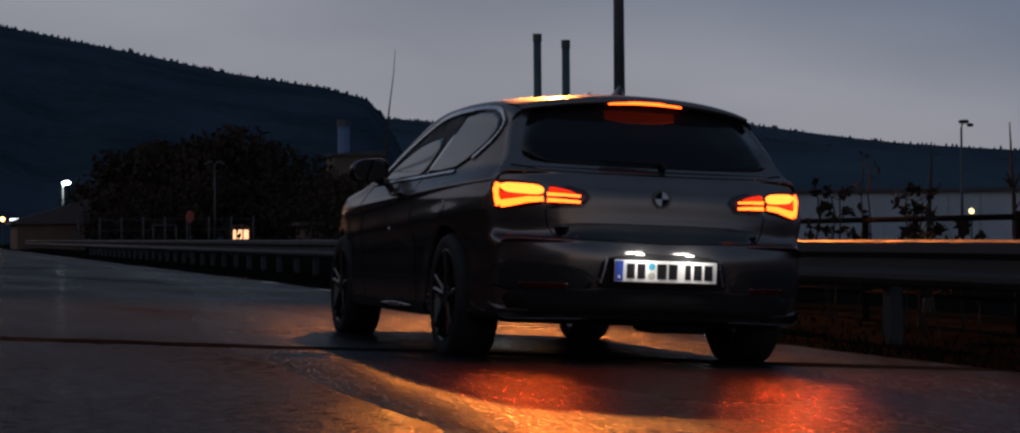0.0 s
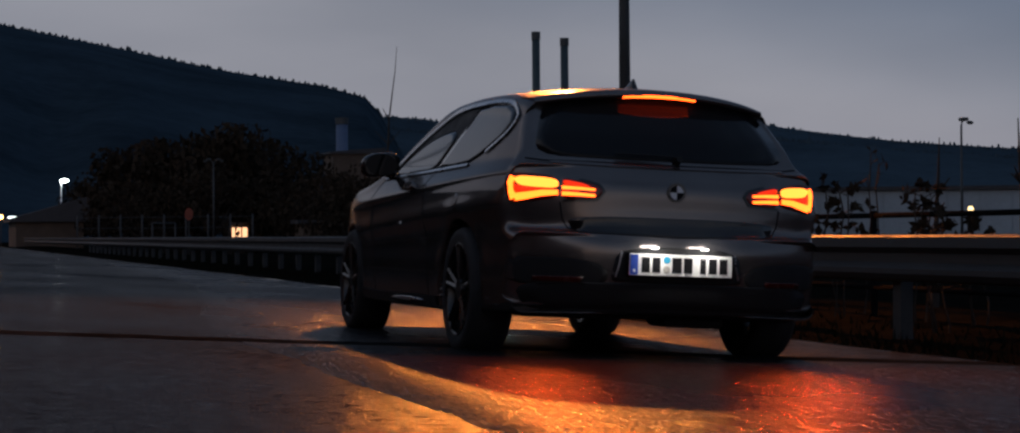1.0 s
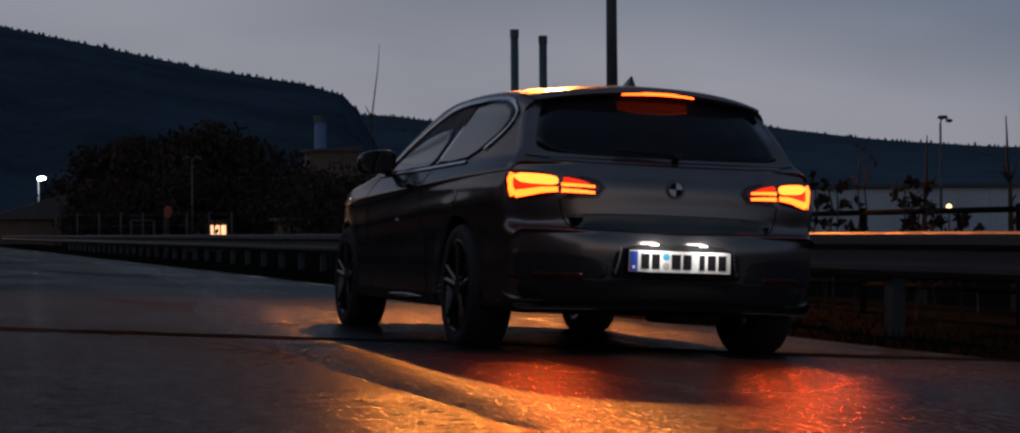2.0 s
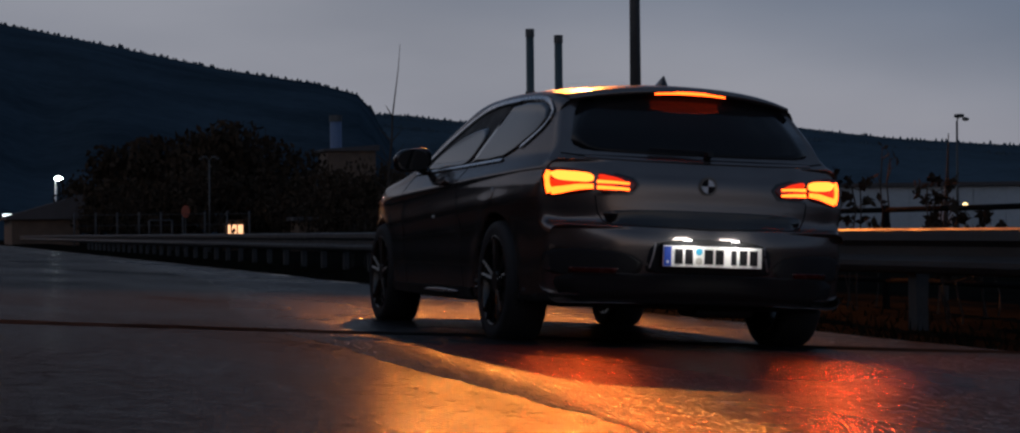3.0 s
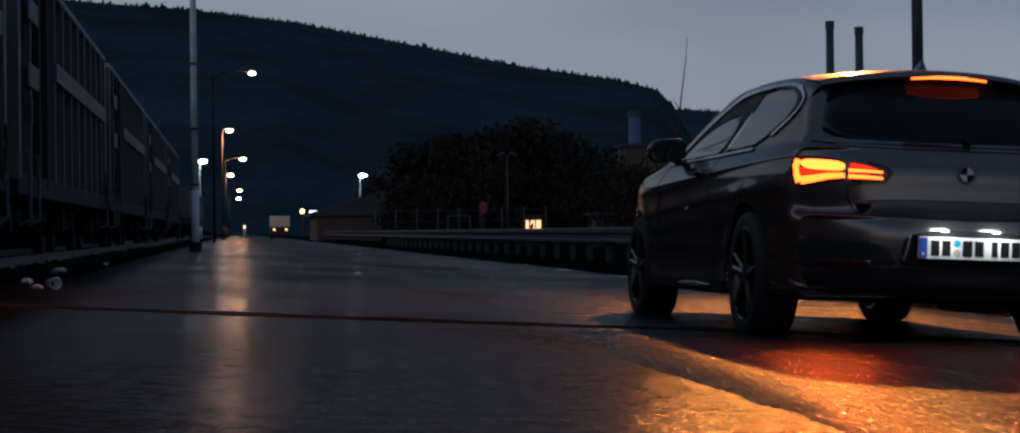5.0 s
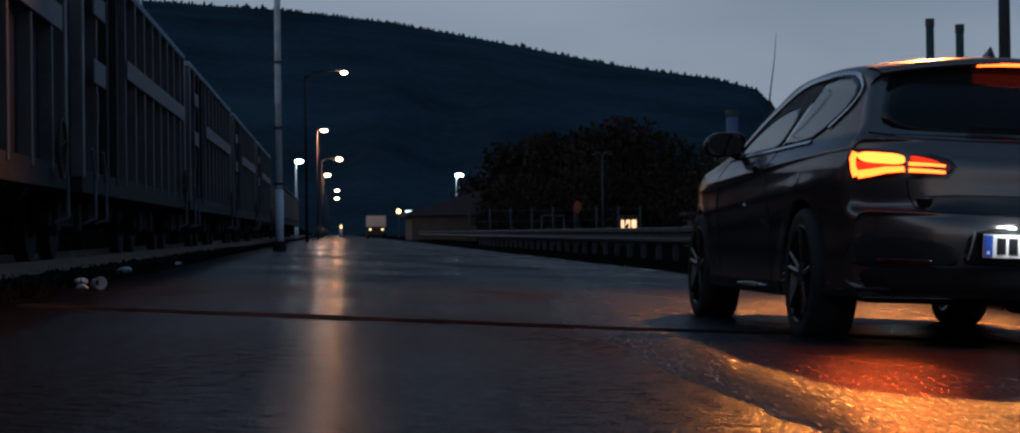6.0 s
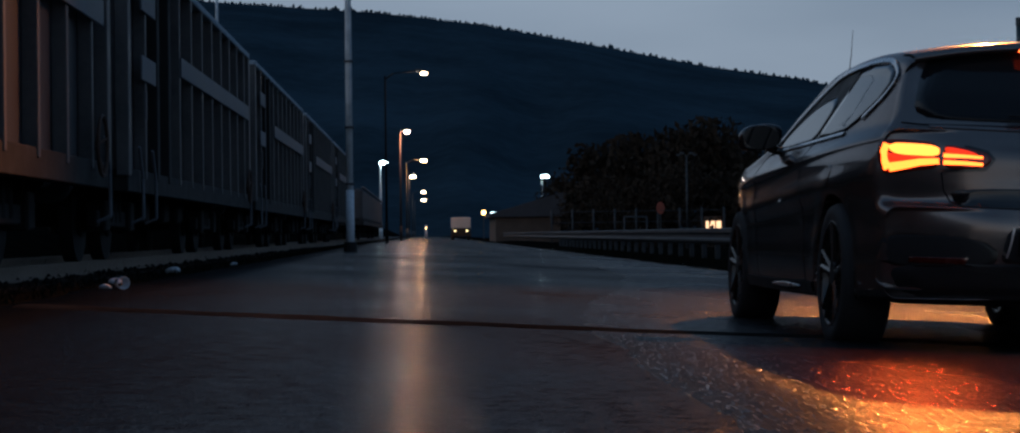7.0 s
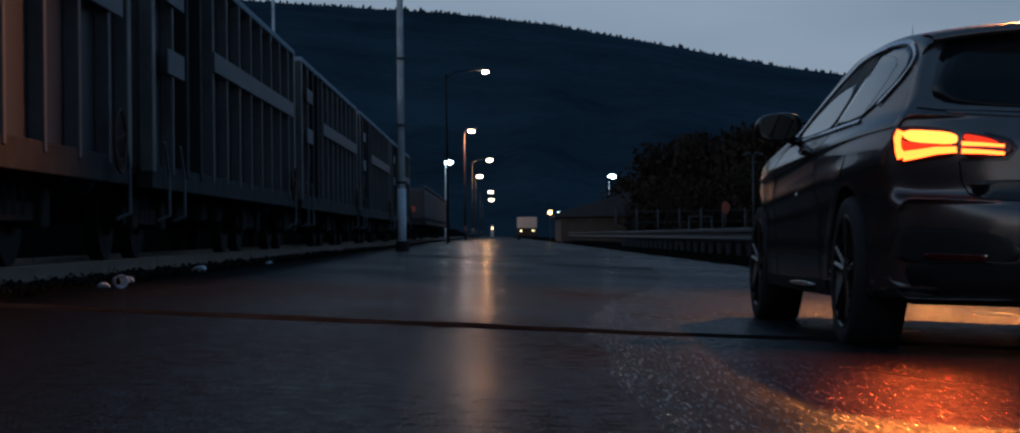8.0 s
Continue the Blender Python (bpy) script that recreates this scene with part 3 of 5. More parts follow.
def lamp_post(x, y, top, label, material, arm=1.3, pole=M_POLE, r=0.06, ball=0.17, light=0, colour=(1, 0.75, 0.45)):
    """A street lamp: tapered pole, arm towards the road, flat head with a glowing glass."""
    g = ground_z(x, y)
    root = thing("street_lamp", label, "street lamp", pose(x, y, g))
    bm = bmesh.new()
    tube(bm, (0, 0, -0.2), (0, 0, top - g - 0.15), r * 1.3, r * 0.8, 10)
    part("pole", bm, pole, root, smooth=True)
    bm = bmesh.new()
    tube(bm, (0, 0, -0.1), (0, 0, 0.9), r * 1.7, r * 1.6, 10)
    part("base_sleeve", bm, pole, root, smooth=True)
    bm = bmesh.new()
    pipe(bm, [(0, 0, top - g - 0.3), (arm * 0.25, 0, top - g - 0.05), (arm, 0, top - g + 0.05)], r * 0.6, 7)
    part("arm", bm, pole, root, smooth=True)
    part("head", nb((arm - 0.15, -0.16, top - g), (arm + (0.6 if ball > 0.1 else 0.15), 0.16, top - g + 0.14), bevel=0.04), M_DARKPOLE, root)
    bm = bmesh.new()
    bmesh.ops.create_uvsphere(bm, u_segments=14, v_segments=8, radius=1, matrix=Matrix.Translation((arm + 0.25, -0.05, top - g - 0.06)) @ Matrix.Diagonal((ball * 1.5, ball, ball * 0.75, 1)))
    part("lamp_glass", bm, material, root, "glowing lamp glass", smooth=True)
    if light:
        lamp("road_light", "POINT", pose(x + arm + 0.25, y - 0.1, top - 0.35), light, colour, 0.12)
    return root


lamp_post(-1.95, 87.5, 7.3, "tall street lamp with a glowing warm head over the road", M_LAMP_WARM, 1.4, M_FENCE, 0.045, 0.10, 75, (1, 0.70, 0.55))
lamp_post(-1.85, 133.1, 7.1, "slim grey street lamp lit at the road edge", M_LAMP_WARM, 0.2, M_RUST, 0.06, 0.15, 250, (1, 0.60, 0.50))
lamp_post(-1.9, 184.2, 7.05, "distant lit street lamp by the road", M_LAMP_WARM, 1.3, M_DARKPOLE, 0.07, 0.2, 700, (1, 0.38, 0.12))
lamp_post(-2.0, 230.0, 6.9, "distant lit street lamp by the road", M_LAMP_WARM, 0.2, M_DARKPOLE, 0.08, 0.24)
lamp_post(-2.0, 300.0, 6.6, "distant lit street lamp by the road", M_LAMP_WARM, 1.3, M_DARKPOLE, 0.08, 0.24)
lamp_post(-2.0, 370.0, 6.6, "distant lit street lamp by the road", M_LAMP_WARM, 1.3, M_DARKPOLE, 0.08, 0.28)
lamp_post(-3.9, 170.0, 6.4, "lit yard lamp with a cold white head", M_LAMP_WHITE, 0.0, M_POLE, 0.09, 0.24)
lamp_post(13.3, 240.0, 7.0, "twin-headed white yard lamp above the shed", M_LAMP_WHITE, 0.1, M_POLE, 0.1, 0.32)
lamp_post(17.3, 138.7, 5.6, "unlit lamp post with a flat head", M_DARKPOLE, 0.3, M_DARKPOLE, 0.06, 0.1)
twin = lamp_post(17.3, 138.7, 5.6, "unlit lamp post with a flat head facing the yard", M_DARKPOLE, 0.3, M_DARKPOLE, 0.05, 0.1)
twin.matrix_world = pose(17.3, 138.72, ground_z(17.3, 138.7), 0, 0, 180)
lamp_post(37.4, 71.4, 4.75, "unlit slim yard lamp post", M_DARKPOLE, 0.1, M_DARKPOLE, 0.05, 0.1)
# the lit lamp over this stretch of road
near_lamp = lamp_post(6.04, 19.5, 6.6, "dark street lamp post beside the guard rail", M_LAMP_ORANGE, 1.9, M_DARKPOLE, 0.055, 0.14)
near_lamp.matrix_world = pose(6.04, 19.5, ground_z(6.04, 19.5), 0, 0, 101.8)
mast = thing("mast", "tall grey-white weathered steel mast at the road edge", "pole", pose(-1.93, 43.6, 0.09))
bm = bmesh.new()
tube(bm, (0, 0, -0.2), (0, 0, 10), 0.075, 0.06, 12)
part("shaft", bm, M_POLE, mast, smooth=True)
# White sleeve; its colour also holds the light on the lower mast.
bm = bmesh.new()
tube(bm, (0, 0, -0.1), (0, 0, 1.3), 0.09, 0.09, 12)
part("sleeve", bm, M_LITTER, mast, "white lower sleeve, whitened further for the light on it", smooth=True)
# Added dark collar, so the mast foot merges with the dark verge.
bm = bmesh.new()
tube(bm, (0, 0, -0.2), (0, 0, 0.2), 0.17, 0.13, 12)
part("foot_cover", bm, M_UNDER, mast, "added dark collar hiding the mast foot")
for z in (1.4, 2.6, 4.0):
    bm = bmesh.new()
    tube(bm, (0, 0, z), (0, 0, z + 0.05), 0.10, 0.10, 12)
    part("band", bm, M_ZINC, mast)

far_mast = thing("mast", "thin pale mast behind the freight wagons", "pole", pose(-6.3, 60, 0.0))
bm = bmesh.new()
tube(bm, (0, 0, -0.2), (0, 0, 9), 0.05, 0.04, 10)
part("shaft", bm, M_POLE, far_mast, smooth=True)

for x, y, z, r, m, label in ((54.4, 102.6, 1.7, 0.16, M_LAMP_DIM, "low warm yard light beyond the guard rail"), (31.3, 81.9, 2.0, 0.16, M_LAMP_WHITE, "round white yard light on a short post"),
                             (33.3, 81.1, 2.76, 0.16, M_LAMP_WHITE, "round white yard light on a post")):
    root = thing("yard_light", label, "lamp", pose(x, y, ground_z(x, y)))
    bm = bmesh.new()
    tube(bm, (0, 0, 0), (0, 0, z - ground_z(x, y)), 0.05, 0.05, 8)
    part("post", bm, M_DARKPOLE, root)
    lamp_ball(root, (0, 0, z - ground_z(x, y)), r, m)

win = thing("kiosk", "small lit kiosk window glowing between the trees", "kiosk", pose(20.2, 147, -0.7))
part("wall", nb((-0.7, 0, 0), (0.7, 1.2, 2.2)), M_BRICK, win)
for k, x in enumerate((-0.42, -0.05, 0.4)):
    part("window", nb((x - (0.1 if k == 0 else 0.17), -0.06, 1.15), (x + (0.1 if k == 0 else 0.17), 0.02, 1.85)), M_WINDOW, win, "warmly lit window pane")

# ---- guard rail ----
RAIL_X, RAIL_TOP = 5.3, 0.49


def w_beam(bm, x, y0, y1, z_top):
    """A guard rail beam with its two waves, as a closed thin shell."""
    prof = [(0.0, 0.0), (0.06, -0.005), (0.081, -0.018), (0.085, -0.085), (0.03, -0.125), (0.03, -0.185), (0.085, -0.225), (0.085, -0.26), (0.055, -0.298), (0.0, -0.31)]
    rows = []
    n = max(2, int((y1 - y0) / 1.5))
    for k in range(n + 1):
        y = y0 + (y1 - y0) * k / n
        dz = 0.012 * noise.noise((0, y * 0.4, 1))
        dx = 0.02 * noise.noise((3, y * 0.3, 1))
        rows.append([(x - p + dx, y, z_top + q + dz) for p, q in prof] + [(x - p + 0.006 + dx, y, z_top + q + dz - 0.004) for p, q in reversed(prof)])
    vs = grid(bm, rows)
    for a, b in zip(vs, vs[1:]):
        bm.faces.new((a[-1], a[0], b[0], b[-1]))
    bm.faces.new(vs[0])
    bm.faces.new(vs[-1][::-1])
    return bm


def guard_rail(y0, y1, x, label, end_near=False, end_far=False):
    root = thing("guard_rail", label, "guard rail", group="guard rails along the road")
    y = y0
    while y < y1 - 0.1:
        part("beam", w_beam(bmesh.new(), x, y, min(y + 4.0, y1) + 0.004, RAIL_TOP), M_ZINC, root)
        y += 4.0
    y = y0 + (0.3 if end_near else 1.3)
    while y < min(y1, 90):
        g = ground_z(x, y)
        bm = bmesh.new()
        box(bm, (x + 0.03, y - 0.06, g - 0.3), (x + 0.04, y + 0.06, RAIL_TOP - 0.05))
        box(bm, (x + 0.04, y - 0.06, g - 0.3), (x + 0.12, y - 0.052, RAIL_TOP - 0.05))
        box(bm, (x + 0.04, y + 0.052, g - 0.3), (x + 0.12, y + 0.06, RAIL_TOP - 0.05))
        part("post", bm, M_ZINC, root)
        y += 2.0
    for flag, y in ((end_near, y0), (end_far, y1)):
        if flag:
            bm = bmesh.new()
            rows = [[(x - 0.09 + 0.16 * math.sin(a) * 0.5 + 0.09 * (1 - math.cos(a)), y + (0.14 * math.sin(a) if flag is end_far and y == y1 else -0.14 * math.sin(a)), z) for a in [k * math.pi / 10 for k in range(11)]] for z in (RAIL_TOP + 0.01, RAIL_TOP - 0.32)]
            grid(bm, rows)
            bmesh.ops.solidify(bm, geom=bm.faces[:], thickness=0.005)
            part("end_shoe", bm, M_ZINC, root, "rounded end shoe")
    return root


guard_rail(20.4, 150, RAIL_X + 0.1, "weathered galvanised guard rail on steel posts along the road", True, False)
guard_rail(-18, 18.8, RAIL_X - 0.15, "dented galvanised guard rail with wet top edge", False, True)

# pipe fence behind the rail
fence = thing("pipe_fence", "low dark pipe fence behind the guard rail", "fence")
FX = 6.3
for z in (0.64, 0.34, 0.06):
    for k in range(11):
        bm = bmesh.new()
        tube(bm, (FX, -6 + 2.5 * k, z), (FX, -3.5 + 2.5 * k, z), 0.022, 0.022, 8)
        part("bar", bm, M_FENCE, fence, smooth=True)
for k in range(12):
    bm = bmesh.new()
    tube(bm, (FX, -6 + 2.5 * k, -0.5), (FX, -6 + 2.5 * k, 0.68), 0.03, 0.03, 8)
    part("post", bm, M_FENCE, fence, smooth=True)

# yard fence and gate frame at the works
yard = thing("yard_fence", "grey steel post fence before the dark trees", "fence")
for k in range(9):
    x, y = 6.9 + 1.15 * k, 118 - 0.6 * k
    bm = bmesh.new()
    tube(bm, (x, y, -0.5), (x, y, 1.75), 0.05, 0.05, 8)
    part("post", bm, M_ZINC, yard, smooth=True)
    if k:
        for z in (0.35, 1.0, 1.6):
            bm = bmesh.new()
            tube(bm, (x - 1.15, y + 0.6, z), (x, y, z), 0.018, 0.018, 6)
            part("wire", bm, M_ZINC, yard)
gate = thing("gate_frame", "pale tubular steel gate frame by the fence", "gate", pose(11.2, 113, -0.5))
for x in (-0.62, 0.62):
    bm = bmesh.new()
    tube(bm, (x, 0, 0), (x, 0, 1.75), 0.045, 0.045, 8)
    part("post", bm, M_ZINC, gate, smooth=True)
bm = bmesh.new()
tube(bm, (-0.62, 0, 1.75), (0.62, 0, 1.75), 0.045, 0.045, 8)
part("crossbar", bm, M_ZINC, gate, smooth=True)

cab = thing("electrical_cabinet", "beige street cabinet behind the guard rail", "cabinet", pose(7.3, 22.3, -0.35))
part("body", nb((-0.27, -0.2, 0), (0.27, 0.2, 1.28), bevel=0.012), M_BOX, cab)
part("roof_cap", nb((-0.30, -0.23, 1.28), (0.30, 0.23, 1.33), bevel=0.01), M_BOX, cab)
part("door", nb((-0.23, -0.215, 0.1), (0.23, -0.2, 1.22), bevel=0.004), M_BOX, cab)
part("plinth", nb((-0.29, -0.22, -0.2), (0.29, 0.22, 0.04)), M_BRICK, cab)

# grass along both edges
bm = bmesh.new()
r = random.Random(11)
for _ in range(10000):
    y = -5 + 75 * r.random() ** 1.5
    if r.random() < 0.72:
        x = ROAD_R + 0.02 + abs(r.gauss(0, 0.9))
    else:
        x = ROAD_L - 0.05 - abs(r.gauss(0, 0.4))
    if x > 8:
        continue
    p = Vector((x, y, ground_z(x, y) - 0.02))
    h = r.uniform(0.05, 0.16) * (0.6 if x < 0 else 0.75)
    a = r.uniform(0, 6.3)
    w = Vector((math.cos(a), math.sin(a), 0)) * 0.012
    tip = p + Vector((r.uniform(-0.06, 0.06), r.uniform(-0.06, 0.06), h))
    bm.faces.new([bm.verts.new(v) for v in (p - w, p + w, tip)])
tagged(part("grass", bm, M_GRASS), "short wet autumn grass on the verge", "grass", kind="stuff")


def weed(x, y, height, seed, bushy):
    r = random.Random(seed)
    g = ground_z(x, y)
    root = thing("weed", "withered leafy weed behind the guard rail" if bushy else "tall bare weed stalks behind the guard rail", "weed", pose(x, y, g), "weeds behind the guard rail")
    bm = bmesh.new()
    tips = []
    for k in range(3 if bushy else 2):
        p = Vector((r.uniform(-0.06, 0.06), r.uniform(-0.06, 0.06), -0.05))
        for s in range(6):
            q = p + Vector((r.uniform(-0.035, 0.035), r.uniform(-0.035, 0.035), height / 6 * r.uniform(0.8, 1.05)))
            tube(bm, p, q, 0.008, 0.006, 5)
            if s > 1:
                for _ in range(2):
                    e = q + Vector((r.uniform(-0.12, 0.12), r.uniform(-0.12, 0.12), r.uniform(0.02, 0.14)))
                    tube(bm, q, e, 0.004, 0.003, 4)
                    tips.append(e)
            p = q
    part("stalk", bm, M_BARK, root)["kind"] = "stuff"
    bm = bmesh.new()
    for e in tips:
        leaf_cloud(bm, e, 0.05, 5 if bushy else 1, 0.085, r)
    part("leaves", bm, M_LEAF, root)


for k in range(34):
    y = 9.5 + k * 0.75 + rng.uniform(-0.3, 0.3)
    tall = k % 5 == 2
    weed(6.0 + rng.uniform(-0.35, 0.6), y, rng.uniform(1.25, 1.6) if tall else rng.uniform(0.75, 1.15), 100 + k, not tall)

# ---- railway ----
TRACK_X = -4.75
rails = thing("railway_track", "old railway track on dark ballast beside the road", "railway track", kind="structure")
for sx in (-0.75, 0.75):
    bm = bmesh.new()
    x = TRACK_X + sx
    box(bm, (x - 0.035, -30, 0.15), (x + 0.035, 330, 0.19))
    box(bm, (x - 0.01, -30, 0.07), (x + 0.01, 330, 0.15))
    box(bm, (x - 0.07, -30, 0.05), (x + 0.07, 330, 0.07))
    part("rail", bm, M_RAIL, rails)
me = finish("sleeper", nb((-1.25, -0.12, -0.08), (1.25, 0.12, 0.05)), M_TIMBER)
for k in range(120):
    ob = new("sleeper", me)
    ob.parent = rails
    ob.matrix_basis = pose(TRACK_X, 2 + 0.65 * k, 0.0)
bm = bmesh.new()
r = random.Random(5)
for k in range(5200):
    x, y = TRACK_X + r.uniform(-1.9, 2.0), 3 + 60 * r.random() ** 1.4
    s = r.uniform(0.02, 0.045)
    c = Vector((x, y, 0.045 + s * 0.3))
    vs = [bm.verts.new(c + Vector(v) * s * r.uniform(0.7, 1.2)) for v in ((1, 0, 0), (0, 1, 0), (-1, 0, 0), (0, -1, 0), (0, 0, 0.9))]
    for a, b in ((0, 1), (1, 2), (2, 3), (3, 0)):
        bm.faces.new((vs[a], vs[b], vs[4]))
b = part("ballast", bm, M_BALLAST, rails, "dark broken ballast stones")
b["kind"] = "stuff"

WAGON_LEN, WAGON_PITCH = 14.0, 15.2
SIDE, FLOOR, TOP = 1.47, 1.08, 3.42


def wheelset(parent, y):
    bm = bmesh.new()
    for sx in (-0.75, 0.75):
        tube(bm, (sx - 0.07, y, 0.65), (sx + 0.07, y, 0.65), 0.46, 0.46, 26)
        tube(bm, (sx - 0.10 * (1 if sx < 0 else -1), y, 0.65), (sx + 0.02, y, 0.65), 0.2, 0.2, 16)
    tube(bm, (-1.0, y, 0.65), (1.0, y, 0.65), 0.08, 0.08, 12)
    return part("wheelset", bm, M_UNDER, parent)


def wagon(m, label):
    """A high-sided open freight wagon: ribbed side walls, middle doors, rim, underframe and bogies."""
    root = thing("freight_wagon", label, "freight wagon", m, "freight wagons on the siding")
    L = WAGON_LEN / 2
    part("floor", nb((-SIDE + 0.05, -L, FLOOR - 0.06), (SIDE - 0.05, L, FLOOR)), M_UNDER, root)
    for s in (-1, 1):
        # side sheets between ribs
        xs_ = s * (SIDE - 0.05)
        ribs = [-L + 0.06, -5.75, -4.75, -3.75] + [-2.75 + 1.25 * k for k in range(8)] + [L - 0.06]
        for a, b in zip(ribs, ribs[1:]):
            part("side_sheet", nb((xs_ - 0.008, a, FLOOR + 0.02), (xs_ + 0.008, b - 0.004, TOP - 0.05)), M_WAGON, root)
        for k, y in enumerate(ribs):
            wide = 0.10 if k in (0, 2, 3, 12) else 0.045
            bm = bmesh.new()
            lo, hi = sorted((xs_ + s * 0.008, xs_ + s * 0.135))
            box(bm, (lo, y - wide, FLOOR - 0.05), (hi, y + wide, TOP - 0.07), 0.012)
            part("rib", bm, M_RIB if k not in (2, 3) else M_UNDER, root)
        lo, hi = sorted((xs_ - s * 0.03, xs_ + s * 0.14))
        part("top_rim", nb((lo, -L, TOP - 0.09), (hi, L, TOP), bevel=0.02), M_SHED, root, "worn pale top rim")
        part("sill_beam", nb((lo, -L, FLOOR - 0.2), (hi - (0.02 if s > 0 else 0), L, FLOOR + 0.03), bevel=0.012), M_UNDER, root)
        lo, hi = sorted((xs_ + s * 0.137, xs_ + s * 0.16))
        part("belt", nb((lo, -2.80, 2.30), (hi, L - 0.5, 2.53), bevel=0.008), M_BELT, root, "faded grey waist band")
        part("end_plate", nb((lo, -6.2, 2.02), (hi, -5.15, 2.27), bevel=0.006), M_BELT, root, "pale marking plate")
        part("end_plate", nb((lo, -6.2, 2.72), (hi, -5.15, 2.95), bevel=0.006), M_BELT, root, "pale upper plate")
        part("lettering", nb((lo - 0.001, -5.95, 1.62), (hi + 0.002, -5.89, 1.92)), M_BELT, root, "unreadable white stencil marks")
        for y in (-L + 0.5, -L + 1.5, L - 0.5):
            bm = bmesh.new()
            x = xs_ + s * 0.16
            pipe(bm, [(x, y, FLOOR + 0.25), (x, y + 0.25, FLOOR - 0.05), (x, y + 0.28, FLOOR - 0.45), (x - s * 0.12, y + 0.28, FLOOR - 0.5)], 0.017, 6)
            part("grab_handle", bm, M_BELT, root, "bent steel step handle")
        bm = bmesh.new()
        for k in range(24):
            a, b = k * math.tau / 24, (k + 1) * math.tau / 24
            tube(bm, (xs_ + s * 0.2, L - 0.9 + 0.26 * math.cos(a), FLOOR + 0.15 + 0.26 * math.sin(a)), (xs_ + s * 0.2, L - 0.9 + 0.26 * math.cos(b), FLOOR + 0.15 + 0.26 * math.sin(b)), 0.018, 0.018, 5)
        for a in (0.3, 1.87, 3.44, 5.0):
            tube(bm, (xs_ + s * 0.14, L - 0.9, FLOOR + 0.15), (xs_ + s * 0.2, L - 0.9 + 0.26 * math.cos(a), FLOOR + 0.15 + 0.26 * math.sin(a)), 0.012, 0.012, 5)
        part("brake_wheel", bm, M_RUST, root, "spoked brake hand wheel")
    for e in (-1, 1):
        lo, hi = sorted((e * (L - 0.06), e * (L - 0.02)))
        part("end_wall", nb((-SIDE + 0.05, lo, FLOOR), (SIDE - 0.05, hi, TOP - 0.04)), M_WAGON, root)
        for x in (-0.9, -0.3, 0.3, 0.9):
            lo, hi = sorted((e * (L - 0.02), e * (L + 0.08)))
            part("end_rib", nb((x - 0.05, lo, FLOOR - 0.1), (x + 0.05, hi, TOP - 0.08)), M_WAGON, root)
        for x in (-0.87, 0.87):
            bm = bmesh.new()
            tube(bm, (x, e * L, 0.98), (x, e * (L + 0.42), 0.98), 0.09, 0.08, 12)
            tube(bm, (x, e * (L + 0.42), 0.98), (x, e * (L + 0.48), 0.98), 0.22, 0.2, 18)
            part("buffer", bm, M_UNDER, root)
        # bogie
        yb = e * (L - 2.4)
        for s in (-1, 1):
            bm = bmesh.new()
            box(bm, (s * 1.0 - 0.06, yb - 1.25, 0.55), (s * 1.0 + 0.06, yb + 1.25, 0.72), 0.02)
            for y in (-0.9, 0.9):
                box(bm, (s * 1.0 - 0.12, yb + y - 0.16, 0.5), (s * 1.0 + 0.12, yb + y + 0.16, 0.83), 0.03)
            for y in (-0.3, 0.0, 0.3):
                tube(bm, (s, yb + y, 0.6), (s, yb + y, 0.95), 0.08, 0.08, 10)
            part("bogie_frame", bm, M_UNDER, root)
        for y in (-0.9, 0.9):
            wheelset(root, yb + y)
    part("centre_sill", nb((-0.2, -L, 0.75), (0.2, L, FLOOR - 0.06)), M_UNDER, root)
    for y in (-1.6, 0.4, 1.9):
        part("brake_gear", nb((-0.7, y - 0.3, 0.62), (1.0, y + 0.3, 1.0), bevel=0.05), M_UNDER, root)
    return root


first = wagon(pose(TRACK_X, 11.4, 0.0), "rusty brown high-sided open freight wagon with steel ribs")
for k in range(1, 5):
    copy_thing(first, pose(TRACK_X, 11.4 + WAGON_PITCH * k, 0.0))
copy_thing(first, pose(TRACK_X, 11.4 - WAGON_PITCH, 0.0))

# markings that only the first wagon carries
bm = bmesh.new()
for lo, hi in (((1.9, 2.55), (2.5, 2.65)), ((1.9, 2.0), (2.5, 2.1)), ((1.9, 2.1), (2.02, 2.55)), ((2.38, 2.1), (2.5, 2.55))):
    box(bm, (SIDE - 0.045, lo[0], lo[1]), (SIDE - 0.037, hi[0], hi[1]))
part("painted_mark", bm, M_BELT, first, "faded pale square outline on the side")

low = thing("flat_wagon", "low dark loaded wagon at the end of the siding", "freight wagon", pose(TRACK_X + 0.2, 118, 0))
part("load", nb((-1.35, -22, 1.1), (1.35, 22, 2.6), bevel=0.15), M_WAGON, low)
part("top_rim", nb((1.28, -22, 2.6), (1.42, 22, 2.68), bevel=0.02), M_BELT, low, "worn pale top rim")
part("deck", nb((-1.4, -22.5, 0.9), (1.4, 22.5, 1.1)), M_UNDER, low)
for y in (-19, -10, 10, 19):
    wheelset(low, y)
part("tail_marker", nb((0.7, -22.58, 1.5), (0.95, -22.5, 1.75)), mat("red_marker", (0.5, 0.08, 0.04), 0.4), low, "red tail marker plate")

